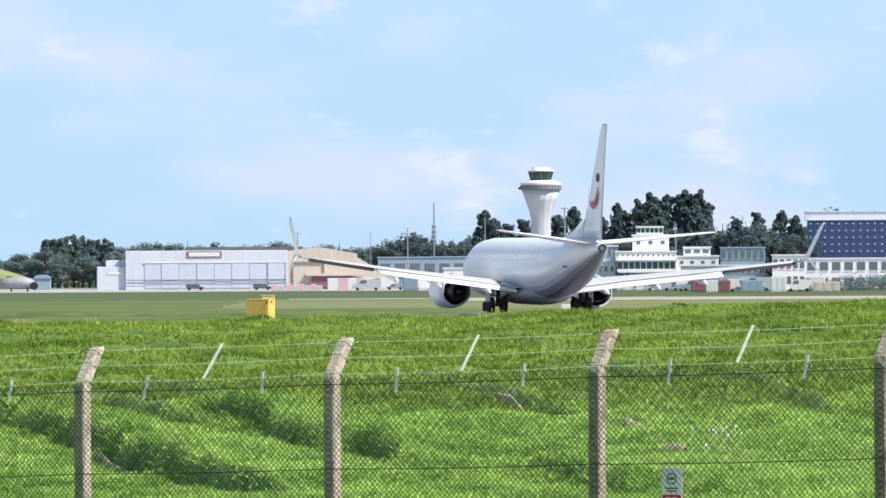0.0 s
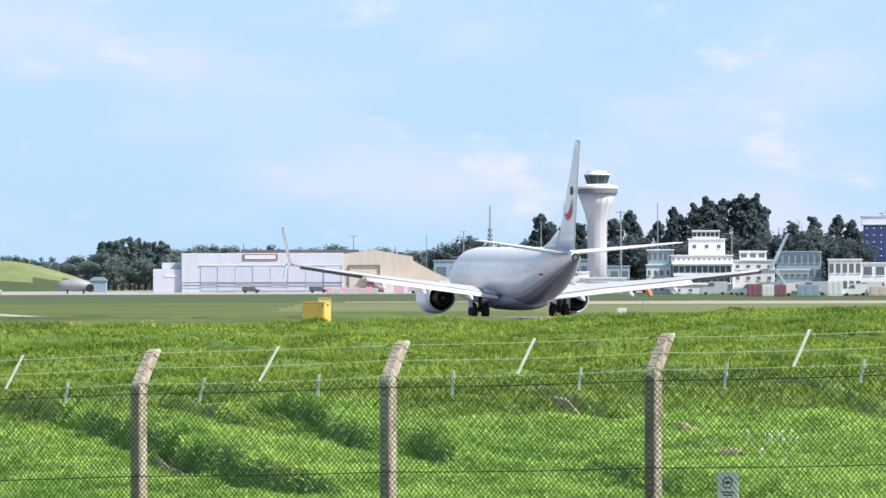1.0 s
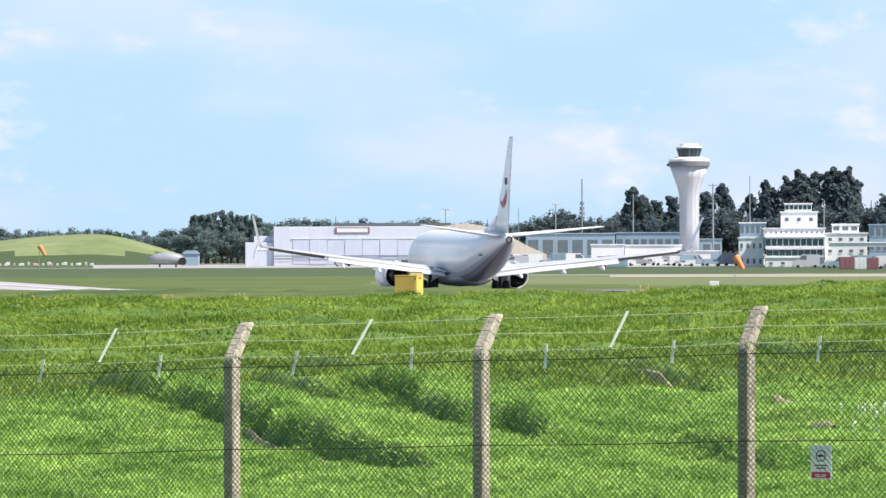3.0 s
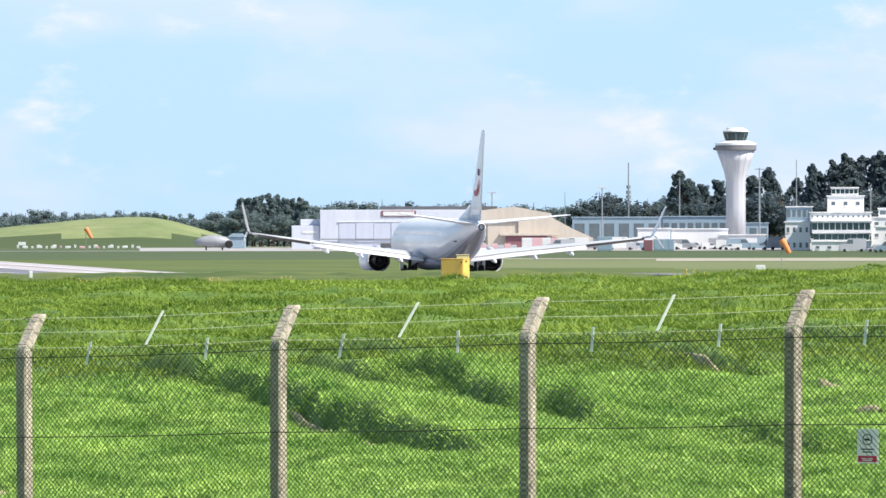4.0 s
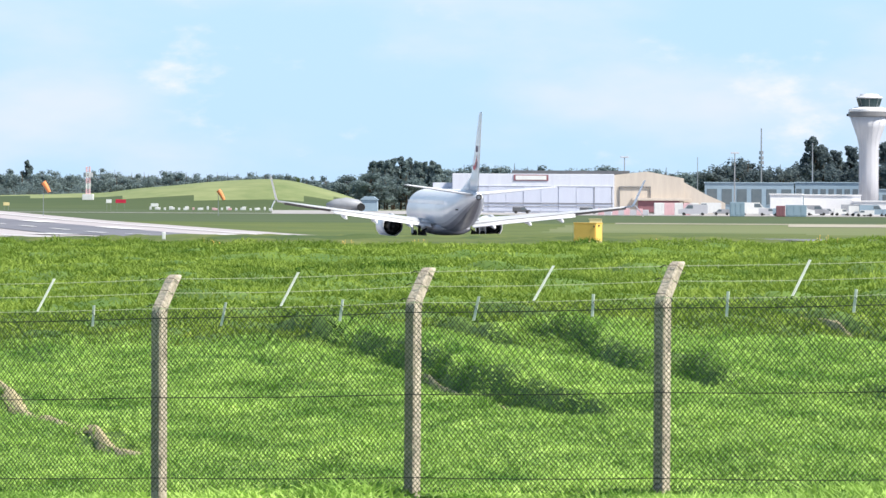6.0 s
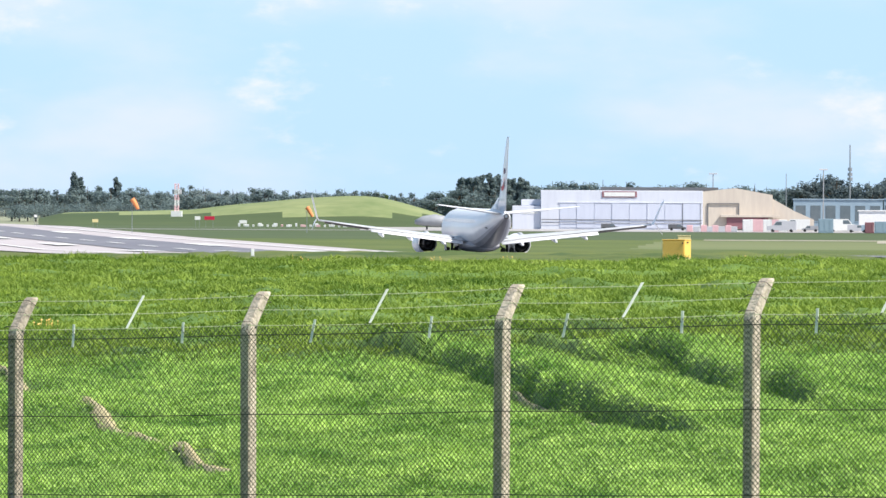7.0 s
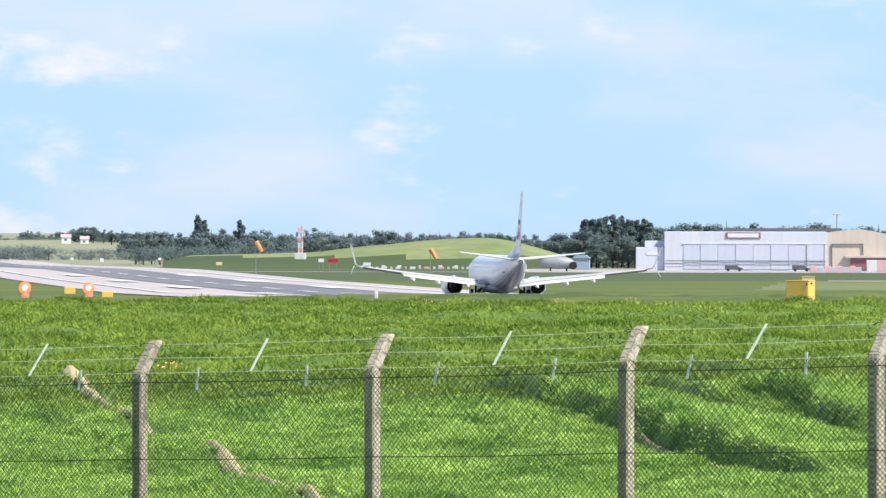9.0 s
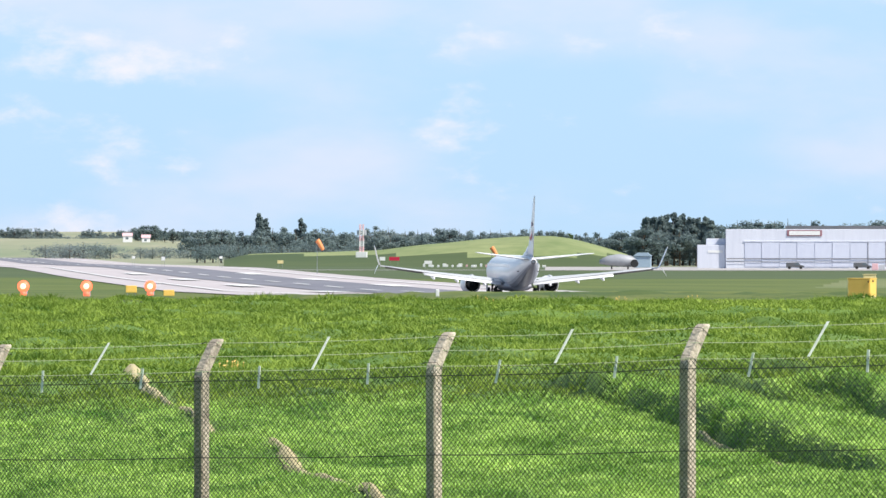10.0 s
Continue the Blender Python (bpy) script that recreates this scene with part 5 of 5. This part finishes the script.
def red_white_mast():
    x, y, z = spot(-114.8, -.2, 1650)
    ob = thing("lattice_mast", x, y, z, 0, "red and white lattice antenna mast", "mast")
    h = 1650 * 5.6 / 1000
    for k in range(6):
        for sx, sy in ((-.5, -.5), (.5, -.5), (.5, .5), (-.5, .5)):
            m = Mesh()
            m.tube([(sx, sy, h * k / 6), (sx, sy, h * (k + 1) / 6)], .12, 5)
            part("leg", m, M_PINK if k % 2 else M_SIGN, ob)
        m = Mesh()
        for q in range(3):
            z0 = h * (k + q / 3) / 6
            m.tube([(-.5, -.5, z0), (.5, -.5, z0 + h / 18)], .06, 4)
            m.tube([(.5, -.5, z0), (-.5, -.5, z0 + h / 18)], .06, 4)
        part("brace", m, M_PINK if k % 2 else M_SIGN, ob)
    m = Mesh()
    m.box(-1.3, -.3, h * .68, 1.3, .3, h * .82, .05)
    part("antenna_panel", m, M_PALE, ob)
    m = Mesh()
    m.box(-1.5, -1.2, 0, 1.5, 1.2, 1.6, .06)
    part("hut", m, M_SIGN, ob)


red_white_mast()


def windsock(az, d, el, flip):
    x, y, zg = on_ground(az, d)
    h = EYE_Z + d * el / 1000 - zg
    ob = thing("windsock", x, y, zg, 0, "orange windsock hanging from a pole", "windsock")
    m = Mesh()
    m.tube([(0, 0, -1), (0, 0, h)], [.07, .05], 8)
    part("pole", m, M_STEEL, ob)
    m = Mesh()
    m.soft = True
    m.tube([(0, 0, h - .2), (-.5 * flip, 0, h - .9), (-1.1 * flip, 0, h - 2.0), (-1.3 * flip, 0, h - 2.4)], [.55, .5, .42, .34], 14, False)
    part("sock", m, M_ORANGE, ob, "orange fabric sleeve")


windsock(-122.3, 1300, 2.9, -1)
windsock(-92.9, 1350, 1.7, -1)
windsock(24.2, 960, -.3, -1)


def approach_light(az, d, el):
    x, y, zg = on_ground(az, d)
    h = EYE_Z + d * el / 1000 - zg
    ob = thing("approach_light", x, y, zg, 0, "glowing orange runway guard light on a post", "light", "guard lights by the runway")
    m = Mesh()
    m.tube([(0, 0, -.3), (0, 0, h)], .05, 8)
    part("post", m, M_STEEL, ob)
    m = Mesh()
    m.box(-.2, .03, h - .5, .2, .25, h + .4, .06)
    part("housing", m, M_HULL, ob)
    # The lower disc is an added glow for the upper lamp's reflection.
    for dz, r, paint, word in ((.12, .34, M_LAMP, "lit red-orange lamp"), (-.34, .2, M_LAMP_REFLECTION, "dim red reflection added below the lamp")):
        m = Mesh()
        m.soft = True
        m.disc_ring([(r * .94, .02), (r, -.05), (r * .6, -.17), (.02, -.21)], 20, "y", (0, 0, h + dz))
        lens = part("lamp", m, paint, ob, word)
        if r > .3:
            m = Mesh()
            m.soft = True
            m.disc_ring([(.17, -.17), (.15, -.22), (.02, -.26)], 16, "y", (0, 0, h + dz))
            part("core", m, M_CORE, lens, "white-hot lamp centre")


for az in (-182.4, -171.8, -161.2, -150.5):
    approach_light(az, 340, -5.45)


def small_sign(az, d, el, w, h, material, label):
    x, y, zg = on_ground(az, d)
    zc = EYE_Z + d * el / 1000
    ob = thing("airfield_sign", x, y, zg, -math.degrees(az / 1000), label, "sign")
    m = Mesh()
    m.box(-w / 2, -.08, zc - h / 2 - zg, w / 2, .08, zc + h / 2 - zg, .02)
    part("board", m, material, ob)
    for s in (-1, 1):
        m = Mesh()
        m.tube([(s * w * .35, 0, -.3), (s * w * .35, 0, max(.02, zc - h / 2 - zg))], .03, 6)
        part("leg", m, M_STEEL, ob)


small_sign(-153.7, 336, -5.55, .62, .40, M_YELLOW, "small yellow taxiway sign in the grass")
small_sign(-147.4, 300, -6.2, .55, .30, M_YELLOW, "small yellow taxiway board in the grass")
small_sign(20.63, 290, -5.2, .46, .24, M_SIGN, "small white marker board in the grass")
for az, el, w, h, paint, word in ((-111.3, -.4, 1.4, .9, M_SIGN, "white"), (-109.3, -.4, 2.6, .9, M_RED, "red"), (-128.5, -.95, 1.5, .8, M_YPALE, "pale yellow"), (-103.6, -1.0, 1.9, .8, M_SIGN, "white"),
                               (-153.2, -.2, .8, .6, M_SIGN, "white"), (-148.2, -.4, .9, .9, M_SIGN, "white"), (-138.5, -.2, .8, .6, M_SIGN, "white")):
    small_sign(az, 1500, el, w, h, paint, word + " taxiway sign board on thin legs in the grass")
small_sign(-102.2, 260, -6.2, .15, .32, M_SIGN, "small white marker peg in the grass")



def flowers(x0, y0, n, spread, material, label, seed, size=.03):
    """A clump of small blossoms on thin stalks."""
    rs = random.Random(seed)
    m = Mesh()
    for _ in range(n):
        x, y = x0 + rs.gauss(0, spread), y0 + rs.gauss(0, spread * 1.5)
        z = float(ground_z(x, y)) + rs.uniform(.08, .22)
        s = size * rs.uniform(.6, 1.3)
        m.put([(x - s, y, z), (x, y - s, z - s * .5), (x + s, y, z), (x, y + s, z + s * .6), (x, y, z + s)], [(0, 1, 4), (1, 2, 4), (2, 3, 4), (3, 0, 4)])
        m.tube([(x, y, z - .2), (x, y, z)], .004, 3, False)
    solo("wildflowers", m, material, None, label, "flowers", kind="stuff")


flowers(4.35, 96.0, 16, .3, M_SIGN, "clump of small white wildflowers in the grass", 1, .022)
flowers(4.1, 86.5, 8, .3, M_SIGN, "few small white wildflowers in the grass", 2, .02)
flowers(-17.8, 129.5, 12, .2, M_YELLOW, "clump of small yellow wildflowers in the grass", 3, .022)
for k, (az, d) in enumerate(((-71, 212), (-47, 208), (-95, 211), (-20, 209), (-60, 214), (8, 206))):
    flowers(d * math.sin(az / 1000), d * math.cos(az / 1000), 6, .25, M_YELLOW, "scattered yellow wildflowers on the rise", 10 + k, .02)


# ---------- motion ----------
def motions():
    rows = []
    for k in range(41):
        t = k * 0.25
        s = 22.338 * t + 2.431 * t * t / 2 - .05 * t ** 3 / 6
        p = START + ALONG * s
        rows.append((t, pose(p.x, p.y, EYE_Z - 2.914 - .239 * t, .34, .76 - .036 * t, 12.143)))
    walk(AIRLINER, rows)


motions()
